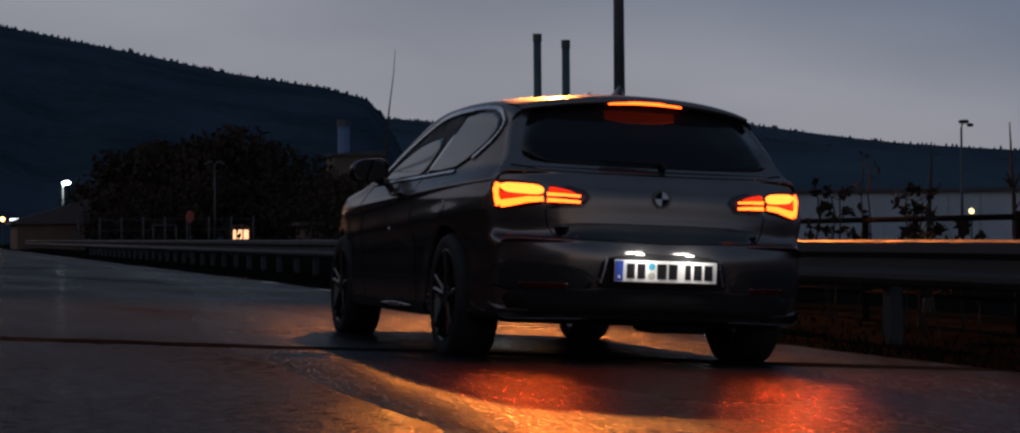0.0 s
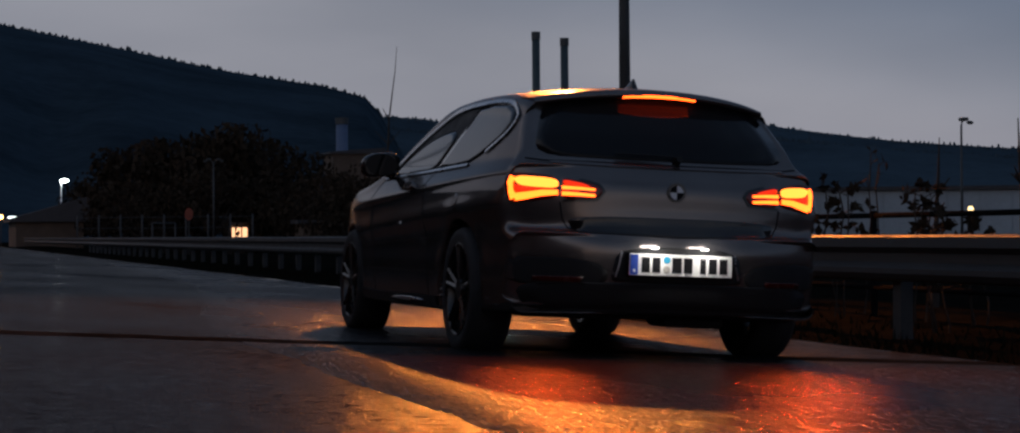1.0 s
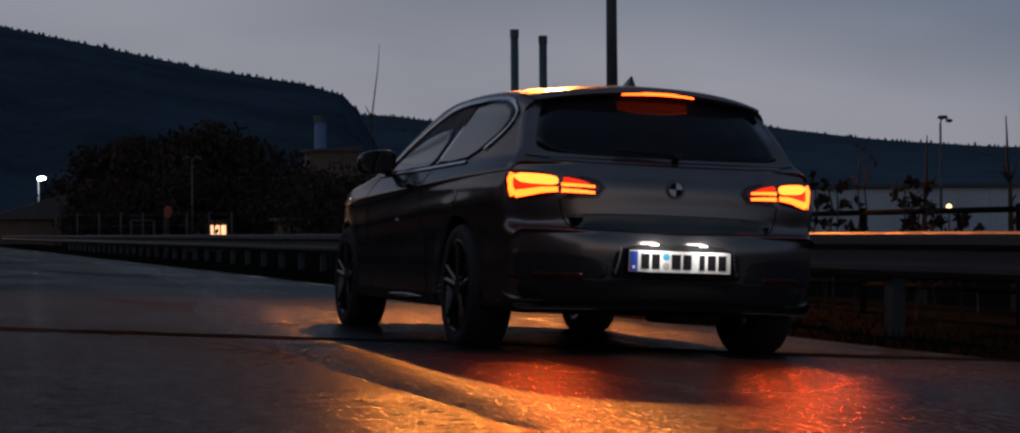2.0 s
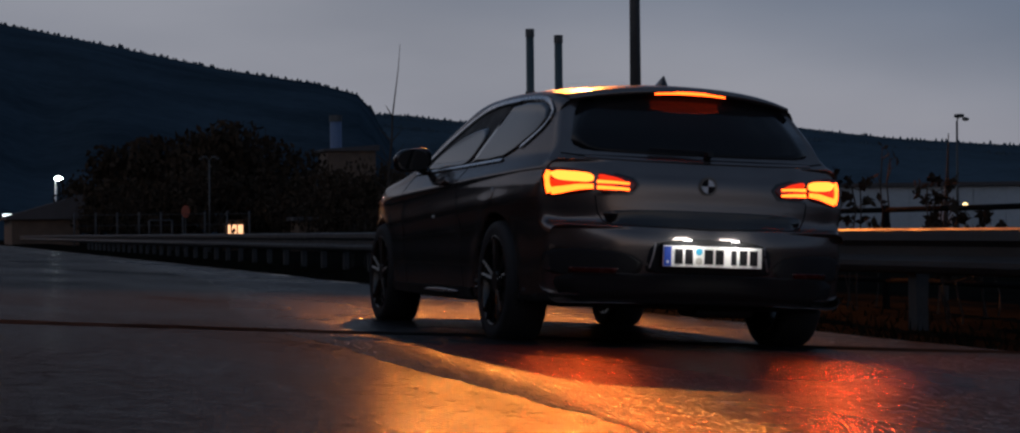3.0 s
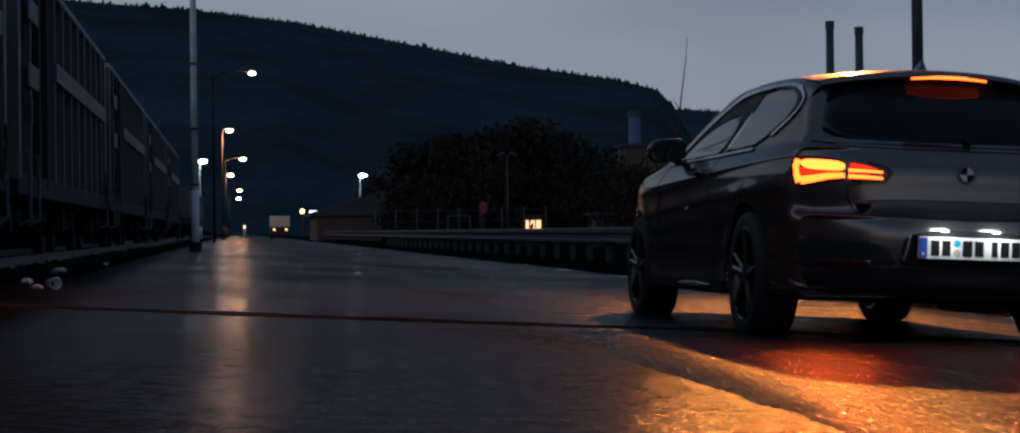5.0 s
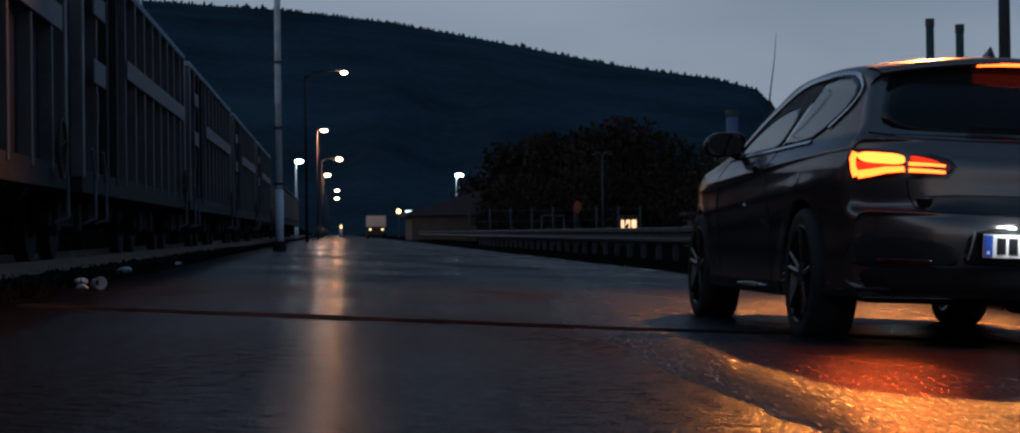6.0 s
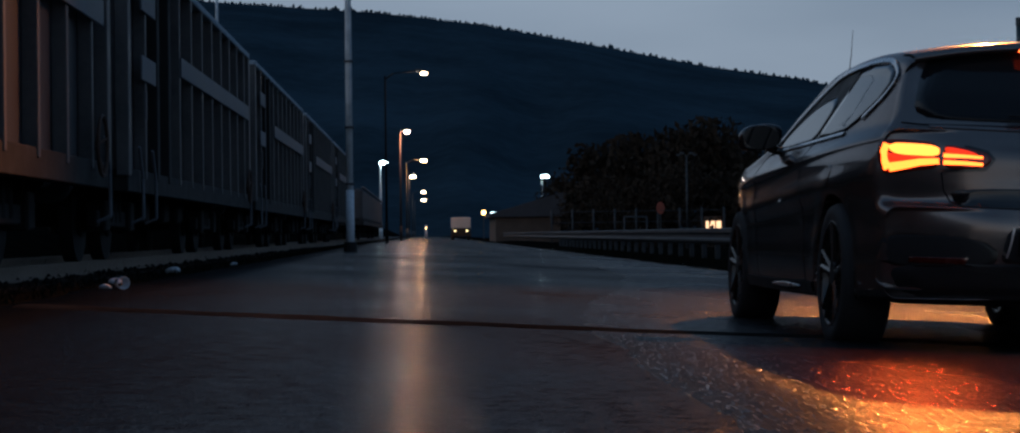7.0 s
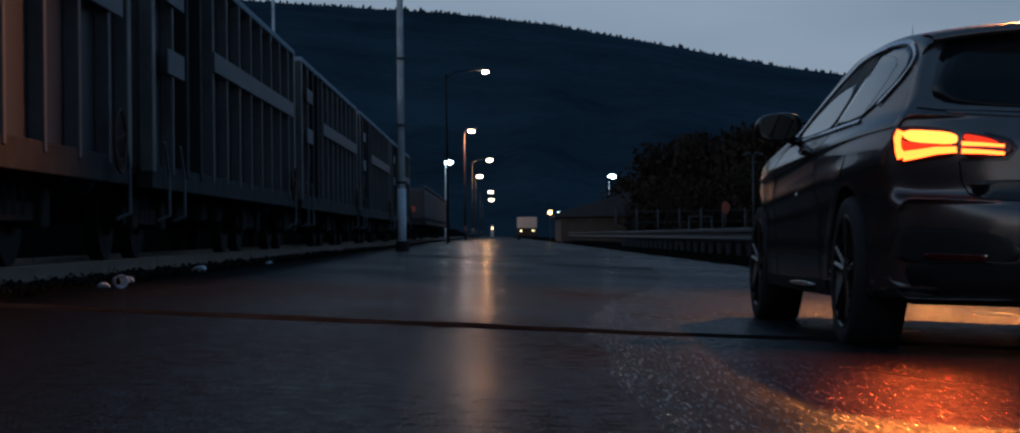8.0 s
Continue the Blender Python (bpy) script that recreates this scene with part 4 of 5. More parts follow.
# ---- small roadside things ----
van = thing("truck", "pale box truck standing far down the road", "truck", pose(3.0, 190, -0.13))
part("cargo_box", nb((-0.9, 0.0, 1.1), (0.9, 4.5, 2.1), bevel=0.05), M_SHED, van)
part("chassis", nb((-0.85, 0.0, 0.4), (0.85, 4.5, 1.1), bevel=0.05), M_UNDER, van)
part("cab", nb((-0.85, 4.5, 0.35), (0.85, 6.2, 1.6), bevel=0.1), M_UNDER, van)
part("bumper", nb((-0.9, -0.1, 0.35), (0.9, 0.0, 0.55)), M_UNDER, van)
for x in (-0.55, 0.55):
    part("running_light", nb((x - 0.09, -0.16, 0.78), (x + 0.09, -0.1, 0.92), bevel=0.02), M_LAMP_DIM, van, "small lit lamp")
for x in (-0.75, 0.75):
    for y in (0.9, 5.2):
        bm = bmesh.new()
        tube(bm, (x - 0.12, y, 0.38), (x + 0.12, y, 0.38), 0.38, 0.38, 18)
        part("wheel", bm, M_UNDER, van)

disc = thing("round_sign", "dull red-orange oval sign on a post", "sign", pose(12.8, 115, -0.5))
bm = bmesh.new()
tube(bm, (0, 0, 0), (0, 0, 2.4), 0.035, 0.035, 8)
part("post", bm, M_DARKPOLE, disc)
bm = bmesh.new()
tube(bm, (0, -0.06, 0), (0, -0.02, 0), 0.23, 0.23, 24)
for v in bm.verts:
    v.co.z = 2.25 + v.co.z * 1.5
part("plate", bm, mat("red_orange_plate", (0.30, 0.06, 0.03), 0.5), disc, "red-orange plate")

sign = thing("lit_sign", "small lit yellow and white sign at the works gate", "sign", pose(6.2, 208, -0.2))
for x in (-0.6, 0.9):
    bm = bmesh.new()
    tube(bm, (x, 0, 0), (x, 0, 2.7), 0.05, 0.05, 8)
    part("post", bm, M_DARKPOLE, sign)
lamp_ball(sign, (-0.6, -0.1, 2.75), 0.22, M_LAMP_ORANGE)
part("panel", nb((0.1, -0.05, 2.45), (1.4, 0.05, 2.8), bevel=0.02), glow("white_sign", (0.8, 0.95, 1.0), 3), sign, "glowing white panel")

mark = thing("marker_post", "white reflector post at the road edge", "marker post", pose(-0.2, 200, 0.05))
bm = bmesh.new()
tube(bm, (0, 0, 0), (0, 0, 1.25), 0.14, 0.12, 10)
part("post", bm, M_LITTER, mark, smooth=True)
# Reflector is given an orange glow in place of light thrown back.
part("reflector", nb((-0.05, -0.16, 0.9), (0.05, -0.13, 1.05)), M_LAMP_ORANGE, mark)


def crumple(name, label, x, y, s, seed):
    r = random.Random(seed)
    bm = bmesh.new()
    bmesh.ops.create_icosphere(bm, subdivisions=2, radius=s)
    for v in bm.verts:
        v.co = Vector((v.co.x * 1.3, v.co.y * 0.8, max(-0.3 * s, v.co.z * 0.6))) * (1 + 0.35 * noise.noise(v.co * 9 / s * 0.1 + Vector((seed, 0, 0))))
    ob = part(name, bm, M_LITTER)
    ob.matrix_world = pose(x, y, ground_z(x, y) + 0.3 * s, 0, 0, r.uniform(0, 180))
    return tagged(ob, label, "litter", "litter on the verge")


def cup(x, y):
    """A paper cup lying on its side, open end to the road."""
    bm = bmesh.new()
    rows = []
    for rad, u in ((0.028, 0), (0.04, 0.11), (0.043, 0.115), (0.036, 0.112), (0.025, 0.01)):
        rows.append([(u, rad * math.cos(k * math.tau / 20), rad * math.sin(k * math.tau / 20)) for k in range(21)])
    grid(bm, rows)
    ob = part("paper_cup", bm, M_LITTER, smooth=True)
    ob.matrix_world = pose(x, y, ground_z(x, y) + 0.043, 0, 0, -65)
    return tagged(ob, "white paper cup lying on its side on the verge", "cup", "litter on the verge")


crumple("plastic_bag", "crumpled white plastic scrap on the dark verge", -2.42, 12.9, 0.035, 2)
cup(-2.33, 12.84)
crumple("plastic_bag", "grey-blue crumpled plastic scrap on the verge", -2.75, 15.6, 0.05, 4)
crumple("plastic_bag", "torn white plastic scrap beside the track", -2.9, 20.5, 0.07, 6)
crumple("plastic_bag", "small white scrap beside the track", -2.7, 25.0, 0.04, 8)

# ---- car ----
M_PAINT = mat("dark_grey_metallic_paint", (0.20, 0.180, 0.172), 0.19, 0.8, vary=0.12, scale=2.5, grain=400, bump=0.0, rough_vary=0.04, coat=0.25)
_paint = M_PAINT.node_tree.nodes["Principled BSDF"]
_paint.inputs["Specular Tint"].default_value = (0.42, 0.40, 0.40, 1)
_paint.inputs["Coat Roughness"].default_value = 0.04
M_GLOSS = mat("gloss_black_trim", (0.012, 0.012, 0.013), 0.18, vary=0.2, scale=5, grain=80, bump=0, rough_vary=0.05, coat=0.6)
M_PLASTIC = mat("matt_black_plastic", (0.013, 0.013, 0.014), 0.7, vary=0.25, scale=8, grain=200, bump=0.05)
M_TYRE = mat("tyre_rubber", (0.035, 0.035, 0.036), 0.75, vary=0.3, scale=10, grain=120, bump=0.1)
M_RIM = mat("grey_alloy", (0.10, 0.096, 0.092), 0.28, 0.9, vary=0.2, scale=8, grain=60, bump=0.03)
M_DISC = mat("brake_steel", (0.2, 0.19, 0.18), 0.4, 0.9, vary=0.3, scale=9, grain=90)
M_CHROME = mat("satin_chrome", (0.55, 0.56, 0.58), 0.28, 1.0, vary=0.1, scale=5, grain=80, bump=0, rough_vary=0.06)
M_PLATE = mat("plate_white", (0.78, 0.78, 0.76), 0.4, vary=0.06, scale=8, grain=100, bump=0.03)
M_PLATE_BLUE = mat("plate_blue", (0.02, 0.07, 0.42), 0.4, vary=0.1, scale=8, grain=100, bump=0)
M_INK = mat("plate_ink", (0.012, 0.012, 0.014), 0.5, vary=0.2, scale=9, grain=90, bump=0)
M_INK.node_tree.nodes["Principled BSDF"].inputs["Specular IOR Level"].default_value = 0.08
M_SEAL_BLUE = mat("seal_blue", (0.03, 0.30, 0.48), 0.4, vary=0.1, scale=9, grain=90, bump=0)
M_SEAL_GREY = mat("seal_grey", (0.42, 0.40, 0.36), 0.4, vary=0.2, scale=30, grain=200, bump=0)
M_WHITE = mat("badge_white", (0.8, 0.82, 0.84), 0.3, vary=0.1, scale=9, grain=90, bump=0)
M_RED_LENS = mat("dark_red_lens", (0.20, 0.012, 0.008), 0.12, vary=0.2, scale=9, grain=90, bump=0, rough_vary=0.04, coat=0.8)
M_REFLECTOR = mat("red_reflector", (0.07, 0.008, 0.006), 0.2, vary=0.3, scale=30, grain=200, bump=0.05)
M_TAIL = glow("tail_light_bar", (1.0, 0.10, 0.008), 6.5)
M_TAIL_CORE = glow("brake_light_core", (1.0, 0.21, 0.022), 3.8)
M_TAIL_SOFT = glow("tail_light_halo", (1.0, 0.028, 0.003), 1.0)
M_BRAKE = glow("brake_light_strip", (1.0, 0.07, 0.006), 8.0)
M_PLATE_LAMP = glow("plate_lamp_glass", (1.0, 0.98, 0.95), 6)


def tinted_glass(gloss=0.5):
    m = bpy.data.materials.new("dark_tinted_glass")
    m.use_nodes = True
    b = m.node_tree.nodes["Principled BSDF"]
    b.inputs["Base Color"].default_value = (0.012, 0.013, 0.015, 1)
    b.inputs["Roughness"].default_value = 0.03
    b.inputs["IOR"].default_value = 1.5
    b.inputs["Specular IOR Level"].default_value = gloss
    return m


M_GLASS = tinted_glass(0.22)


M_SIDE_GLASS = tinted_glass(0.4)

CAR_POSE = pose(2.295, 8.63, -0.116, 0, 2.5, 0.37)
car = thing("car", "dark grey three-door hatchback with lit tail lamps on wet road", "car", CAR_POSE)

# centre-line profile: rear bumper, tailgate, roof, bonnet, nose, floor
PROFILE = [(-0.66, 0.22), (-0.79, 0.265), (-0.84, 0.38), (-0.855, 0.52), (-0.84, 0.595), (-0.80, 0.63), (-0.79, 0.72), (-0.785, 0.84), (-0.75, 0.92), (-0.70, 0.965),
           (-0.60, 1.10), (-0.48, 1.24), (-0.43, 1.305), (-0.22, 1.35), (0.3, 1.385), (0.9, 1.388), (1.35, 1.35), (1.8, 1.18), (2.25, 0.97), (2.75, 0.90), (3.15, 0.80), (3.38, 0.64),
           (3.42, 0.45), (3.34, 0.23), (2.7, 0.20), (1.5, 0.195), (0.2, 0.20)]


def catmull(pts, n, closed=True):
    out = []
    m = len(pts)
    for i in range(m):
        p0, p1, p2, p3 = (Vector(pts[(i + k) % m]) for k in (-1, 0, 1, 2))
        for j in range(n):
            t = j / n
            out.append(0.5 * ((2 * p1) + (p2 - p0) * t + (2 * p0 - 5 * p1 + 4 * p2 - p3) * t * t + (3 * p1 - p0 - 3 * p2 + p3) * t ** 3))
    return out


def smooth01(t):
    t = min(1, max(0, t))
    return t * t * (3 - 2 * t)


def side_x(y, z):
    """Half width of the car at a place of its flank."""
    plan = sum(float(np.interp(y + d, [-0.9, -0.75, -0.5, -0.1, 0.5, 2.4, 2.9, 3.2, 3.5], [0.74, 0.79, 0.835, 0.865, 0.875, 0.872, 0.845, 0.77, 0.62])) for d in (-0.3, -0.2, -0.1, 0, 0.1, 0.2, 0.3)) / 7
    t = smooth01((z - 0.80) / 0.18) * 0.055 + 0.5 * 0.04 * math.log(1 + math.exp((z - 0.88) / 0.04))
    t += 0.1 * 0.05 * math.log(1 + math.exp((0.45 - z) / 0.05))
    zc = 0.905 - 0.042 * (y + 0.6)
    over = (z - zc) / (0.035 if z > zc else 0.020)
    crease = 0.013 * math.exp(-over * over) * smooth01((3.0 - y) / 0.8) + 0.014 * math.exp(-((z - zc + 0.16) / 0.06) ** 2) - 0.012 * math.exp(-((z - 0.55) / 0.12) ** 2)
    arch = 0.0
    for yc in (0.0, 2.69):
        d = math.hypot(y - yc, z - 0.315)
        arch += 0.006 * math.exp(-((d - 0.39) / 0.07) ** 2)
    return plan - t + crease + arch


def car_shell():
    bm = bmesh.new()
    loop = catmull(PROFILE, 14)
    n = len(loop)
    centre = Vector((1.25, 0.66))
    cols = [0, 0.12, 0.25, 0.38, 0.5, 0.62, 0.73, 0.83, 0.92, 1.0]
    left, right = [], []
    for i, c in enumerate(loop):
        tan = (loop[(i + 1) % n] - loop[i - 1]).normalized()
        out = Vector((-tan.y, tan.x))
        if out.dot(c - centre) < 0:
            out = -out
        rear, front, top = max(0, -out.x), max(0, out.x), max(0, out.y)
        k1, k2, k3 = smooth01((c.y - 0.82) / 0.3), smooth01((c.y - 0.95) / 0.3), smooth01((c.x - 0.6) / 0.8)
        r = 0.05 + 0.045 * top * k1
        row = []
        for u in cols:
            w = 0.19 * rear ** 0.7 * u ** 3 * (1 - 0.45 * k1) - 0.30 * front * u ** 2.5 * (1 - k1) - 0.16 * front * u ** 2 * k1
            d = 0.05 * u * u * top * k2 + 0.035 * u * u * top * (1 - k2) * k3
            row.append((u, Vector((c.x + w, c.y - d))))
        edge = row[-1][1] - out * r
        xs_ = side_x(edge.x, edge.y)
        pts = [(u * (xs_ - r), q) for u, q in row]
        for a in (22, 45, 67, 90):
            a = radians(a)
            pts.append((xs_ - r + r * math.sin(a), row[-1][1] - out * r * (1 - math.cos(a))))
        ring0 = pts[-1][1]
        for k in range(1, 101):
            q = ring0.lerp(centre, min(0.99, k / 100))
            pts.append((side_x(q.x, q.y), q))
        right.append([bm.verts.new((x, q.x, q.y)) for x, q in pts])
        left.append([right[-1][0]] + [bm.verts.new((-x, q.x, q.y)) for x, q in pts[1:]])
    for i in range(n):
        j = (i + 1) % n
        for k in range(len(right[0]) - 1):
            bm.faces.new((right[i][k], right[i][k + 1], right[j][k + 1], right[j][k]))
            bm.faces.new((left[i][k], left[j][k], left[j][k + 1], left[i][k + 1]))
    bm.faces.new([r_[-1] for r_ in right])
    bm.faces.new([l_[-1] for l_ in left][::-1])
    bmesh.ops.recalc_face_normals(bm, faces=bm.faces[:])
    return bm


from mathutils.bvhtree import BVHTree

shell = car_shell()
TREE = BVHTree.FromBMesh(shell)
# wheel openings: faces inside the arch go, the rim is rounded and folded inwards
for yc in (0.0, 2.69):
    def inside(v):
        return abs(v.co.x) > 0.55 and math.hypot(v.co.y - yc, v.co.z - 0.315) < 0.352
    gone = [f for f in shell.faces if all(inside(v) for v in f.verts)]
    bmesh.ops.delete(shell, geom=gone, context="FACES")
    rim_verts = [v for v in shell.verts if v.link_faces and inside(v)]
    for v in rim_verts:
        d = Vector((v.co.y - yc, v.co.z - 0.315))
        d = d.normalized() * 0.358 if d.length > 1e-4 else Vector((0, 0.358))
        v.co.y, v.co.z = yc + d.x, max(0.21, 0.315 + d.y)
    edges = [e for e in shell.edges if e.is_boundary and all(math.hypot(v.co.y - yc, v.co.z - 0.315) < 0.375 and abs(v.co.x) > 0.5 for v in e.verts)]
    ext = bmesh.ops.extrude_edge_only(shell, edges=edges)
    for v in (g for g in ext["geom"] if isinstance(g, bmesh.types.BMVert)):
        v.co.x -= 0.2 * (1 if v.co.x > 0 else -1)
bmesh.ops.delete(shell, geom=[v for v in shell.verts if not v.link_faces], context="VERTS")
part("body", shell, M_PAINT, car, "dark grey metallic body shell", smooth=True)


def on_body(axis, a, b, lift):
    """The place on the body behind the point (a, b) of a side view, lifted off the paint; axis: rear, left, right, or top."""
    if axis == "rear":
        o, d = Vector((a, -3, b)), Vector((0, 1, 0))
    elif axis == "top":
        o, d = Vector((a, b, 4)), Vector((0, 0, -1))
    else:
        s = -1 if axis == "left" else 1
        o, d = Vector((s * 3, a, b)), Vector((-s, 0, 0))
    p, nrm, _, _ = TREE.ray_cast(o, d)
    if p is None:
        p, nrm, _, _ = TREE.find_nearest(o + d * 2.3)
    if nrm.dot(d) > 0:
        nrm = -nrm
    return p + nrm * lift


def dense(outline, step=0.03):
    out = []
    m = len(outline)
    for i in range(m):
        a, b = Vector(outline[i]), Vector(outline[(i + 1) % m])
        k = max(1, int((b - a).length / step))
        out += [a.lerp(b, j / k) for j in range(k)]
    return out


def rounded(outline):
    """Corner-cut twice, so that the outline is smooth."""
    pts = [Vector(p) for p in outline]
    for _ in range(2):
        new_pts = []
        for i in range(len(pts)):
            a, b = pts[i], pts[(i + 1) % len(pts)]
            new_pts += [a.lerp(b, 0.2), a.lerp(b, 0.8)]
        pts = new_pts
    return pts


def patch(name, axis, outline, lift, material, parent, label="", soft=True, rings=7, depth=0.012):
    """A panel that follows the body inside an outline, with a rim that goes back into the body."""
    pts = dense(rounded(outline) if soft else outline)
    c = sum(pts, Vector((0, 0))) / len(pts)
    bm = bmesh.new()
    rows = [[on_body(axis, p.x, p.y, lift - depth) for p in pts]]
    for k in range(rings):
        f = 1 - k / rings
        rows.append([on_body(axis, *(c + (p - c) * f), lift) for p in pts])
    vs = [[bm.verts.new(p) for p in r_] for r_ in rows]
    m = len(pts)
    for a, b in zip(vs, vs[1:]):
        for k in range(m):
            bm.faces.new((a[k], a[(k + 1) % m], b[(k + 1) % m], b[k]))
    mid = bm.verts.new(on_body(axis, c.x, c.y, lift))
    for k in range(m):
        bm.faces.new((vs[-1][k], vs[-1][(k + 1) % m], mid))
    bmesh.ops.recalc_face_normals(bm, faces=bm.faces[:])
    return part(name, bm, material, parent, label, smooth=True)


def ribbon(name, axis, line, width, lift, material, parent, label="", closed=False, depth=0.008, widths=None):
    """A strip that follows the body along a line."""
    pts = [Vector(p) for p in line]
    if closed:
        fine = dense(pts, 0.02)
    else:
        fine = []
        for a, b in zip(pts, pts[1:]):
            k = max(1, int((b - a).length / 0.02))
            fine += [a.lerp(b, j / k) for j in range(k)]
        fine.append(pts[-1])
    bm = bmesh.new()
    rows = []
    m = len(fine)
    for i, p in enumerate(fine):
        a = fine[i - 1] if (i or closed) else p
        b = fine[(i + 1) % m] if (i < m - 1 or closed) else p
        t = (b - a).normalized()
        nrm = Vector((-t.y, t.x))
        w = (width if widths is None else widths[0] + (widths[1] - widths[0]) * i / max(1, m - 1)) / 2
        rows.append([on_body(axis, *(p - nrm * w), lift - depth), on_body(axis, *(p - nrm * w), lift), on_body(axis, *(p + nrm * w), lift), on_body(axis, *(p + nrm * w), lift - depth)])
    if closed:
        rows.append(rows[0])
    grid(bm, rows)
    bmesh.ops.recalc_face_normals(bm, faces=bm.faces[:])
    return part(name, bm, material, parent, label, smooth=False)


def mirror(pts):
    return [(-x, z) for x, z in pts]


# rear window, spoiler and high brake light
rear_window = patch("rear_window", "rear", [(-0.655, 0.985), (-0.30, 0.972), (0.30, 0.972), (0.655, 0.985), (0.60, 1.15), (0.53, 1.272), (0.3, 1.30), (-0.3, 1.30), (-0.53, 1.272), (-0.60, 1.15)], 0.004, M_GLASS, car, "dark tinted rear window")
bm = bmesh.new()
rows = []
for k in range(25):
    u = -1 + k / 12
    x = 0.60 * u
    yb, z = -0.45 + 0.15 * abs(u) ** 3, 1.345 - 0.055 * u * u
    rows.append([(x, yb + 0.22, z + 0.012), (x, yb + 0.02, z - 0.008), (x, yb - 0.065, z - 0.028), (x, yb - 0.075, z - 0.045), (x, yb - 0.01, z - 0.058), (x, yb + 0.16, z - 0.04)])
grid(bm, rows)
bmesh.ops.recalc_face_normals(bm, faces=bm.faces[:])
spoiler = part("roof_spoiler", bm, M_PAINT, car, "dark roof spoiler above the rear window", smooth=True)
bm = bmesh.new()
rows = [[(0.19 * u, -0.528 + 0.02 * u * u, z - 0.006 * u * u) for z in (1.303, 1.289)] for u in [-1 + k / 8 for k in range(17)]]
grid(bm, rows)
part("brake_light", bm, M_BRAKE, spoiler, "glowing red-orange high brake light")
bm = bmesh.new()
pipe(bm, [(0.03, -0.735, 0.985), (0.0, -0.715, 0.995), (-0.28, -0.70, 1.0)], 0.006, 6)
tube(bm, (0.03, -0.70, 0.975), (0.03, -0.74, 0.985), 0.02, 0.016, 12)
part("rear_wiper", bm, M_PLASTIC, car)

# tailgate shut lines and the step across the tailgate
for s in (1, -1):
    ribbon("shut_line", "rear", [(s * 0.56, 0.755), (s * 0.55, 0.68), (s * 0.525, 0.635), (s * 0.47, 0.618), (0, 0.603)], 0.006, 0.0015, M_INK, car)
    ribbon("shut_line", "rear", [(s * 0.70, 0.965), (s * 0.62, 0.955), (0.0, 0.95)], 0.007, 0.0015, M_INK, car)
# Gloss black band paints in the shade below the tailgate crease.
patch("tailgate_shade_band", "rear", [(-0.53, 0.695), (0.53, 0.695), (0.51, 0.63), (0.46, 0.612), (-0.46, 0.612), (-0.51, 0.63)], 0.002, M_GLOSS, car, "lower tailgate band with its shade painted gloss black", depth=0.006)
ribbon("tailgate_lip", "rear", [(-0.60, 0.945), (-0.3, 0.938), (0, 0.936), (0.3, 0.938), (0.60, 0.945)], 0.012, 0.006, M_PAINT, car)

# badge: plain ring and quarters
badge = part("badge", bmesh.new(), None, car, "round dark emblem with plain quarters")
c = on_body("rear", 0, 0.82, 0.004)
for name, r0, r1, a0, a1, material, dy in (("ring", 0.034, 0.046, 0, 360, M_GLOSS, 0.006), ("quarter", 0.0, 0.034, 0, 90, M_WHITE, 0.005), ("quarter", 0.0, 0.034, 90, 180, M_INK, 0.005), ("quarter", 0.0, 0.034, 180, 270, M_WHITE, 0.005), ("quarter", 0.0, 0.034, 270, 360, M_INK, 0.005)):
    bm = bmesh.new()
    rows = []
    k = 0
    while k <= 24:
        a = radians(a0 + (a1 - a0) * k / 24)
        rows.append([(c.x + rr * math.cos(a), c.y - d_, c.z + rr * math.sin(a)) for rr, d_ in ((r1, -0.01), (r1, dy), (max(r0, 0.0005), dy), (max(r0, 0.0005), -0.01))])
        k += 1
    grid(bm, rows)
    part(name, bm, material, badge)

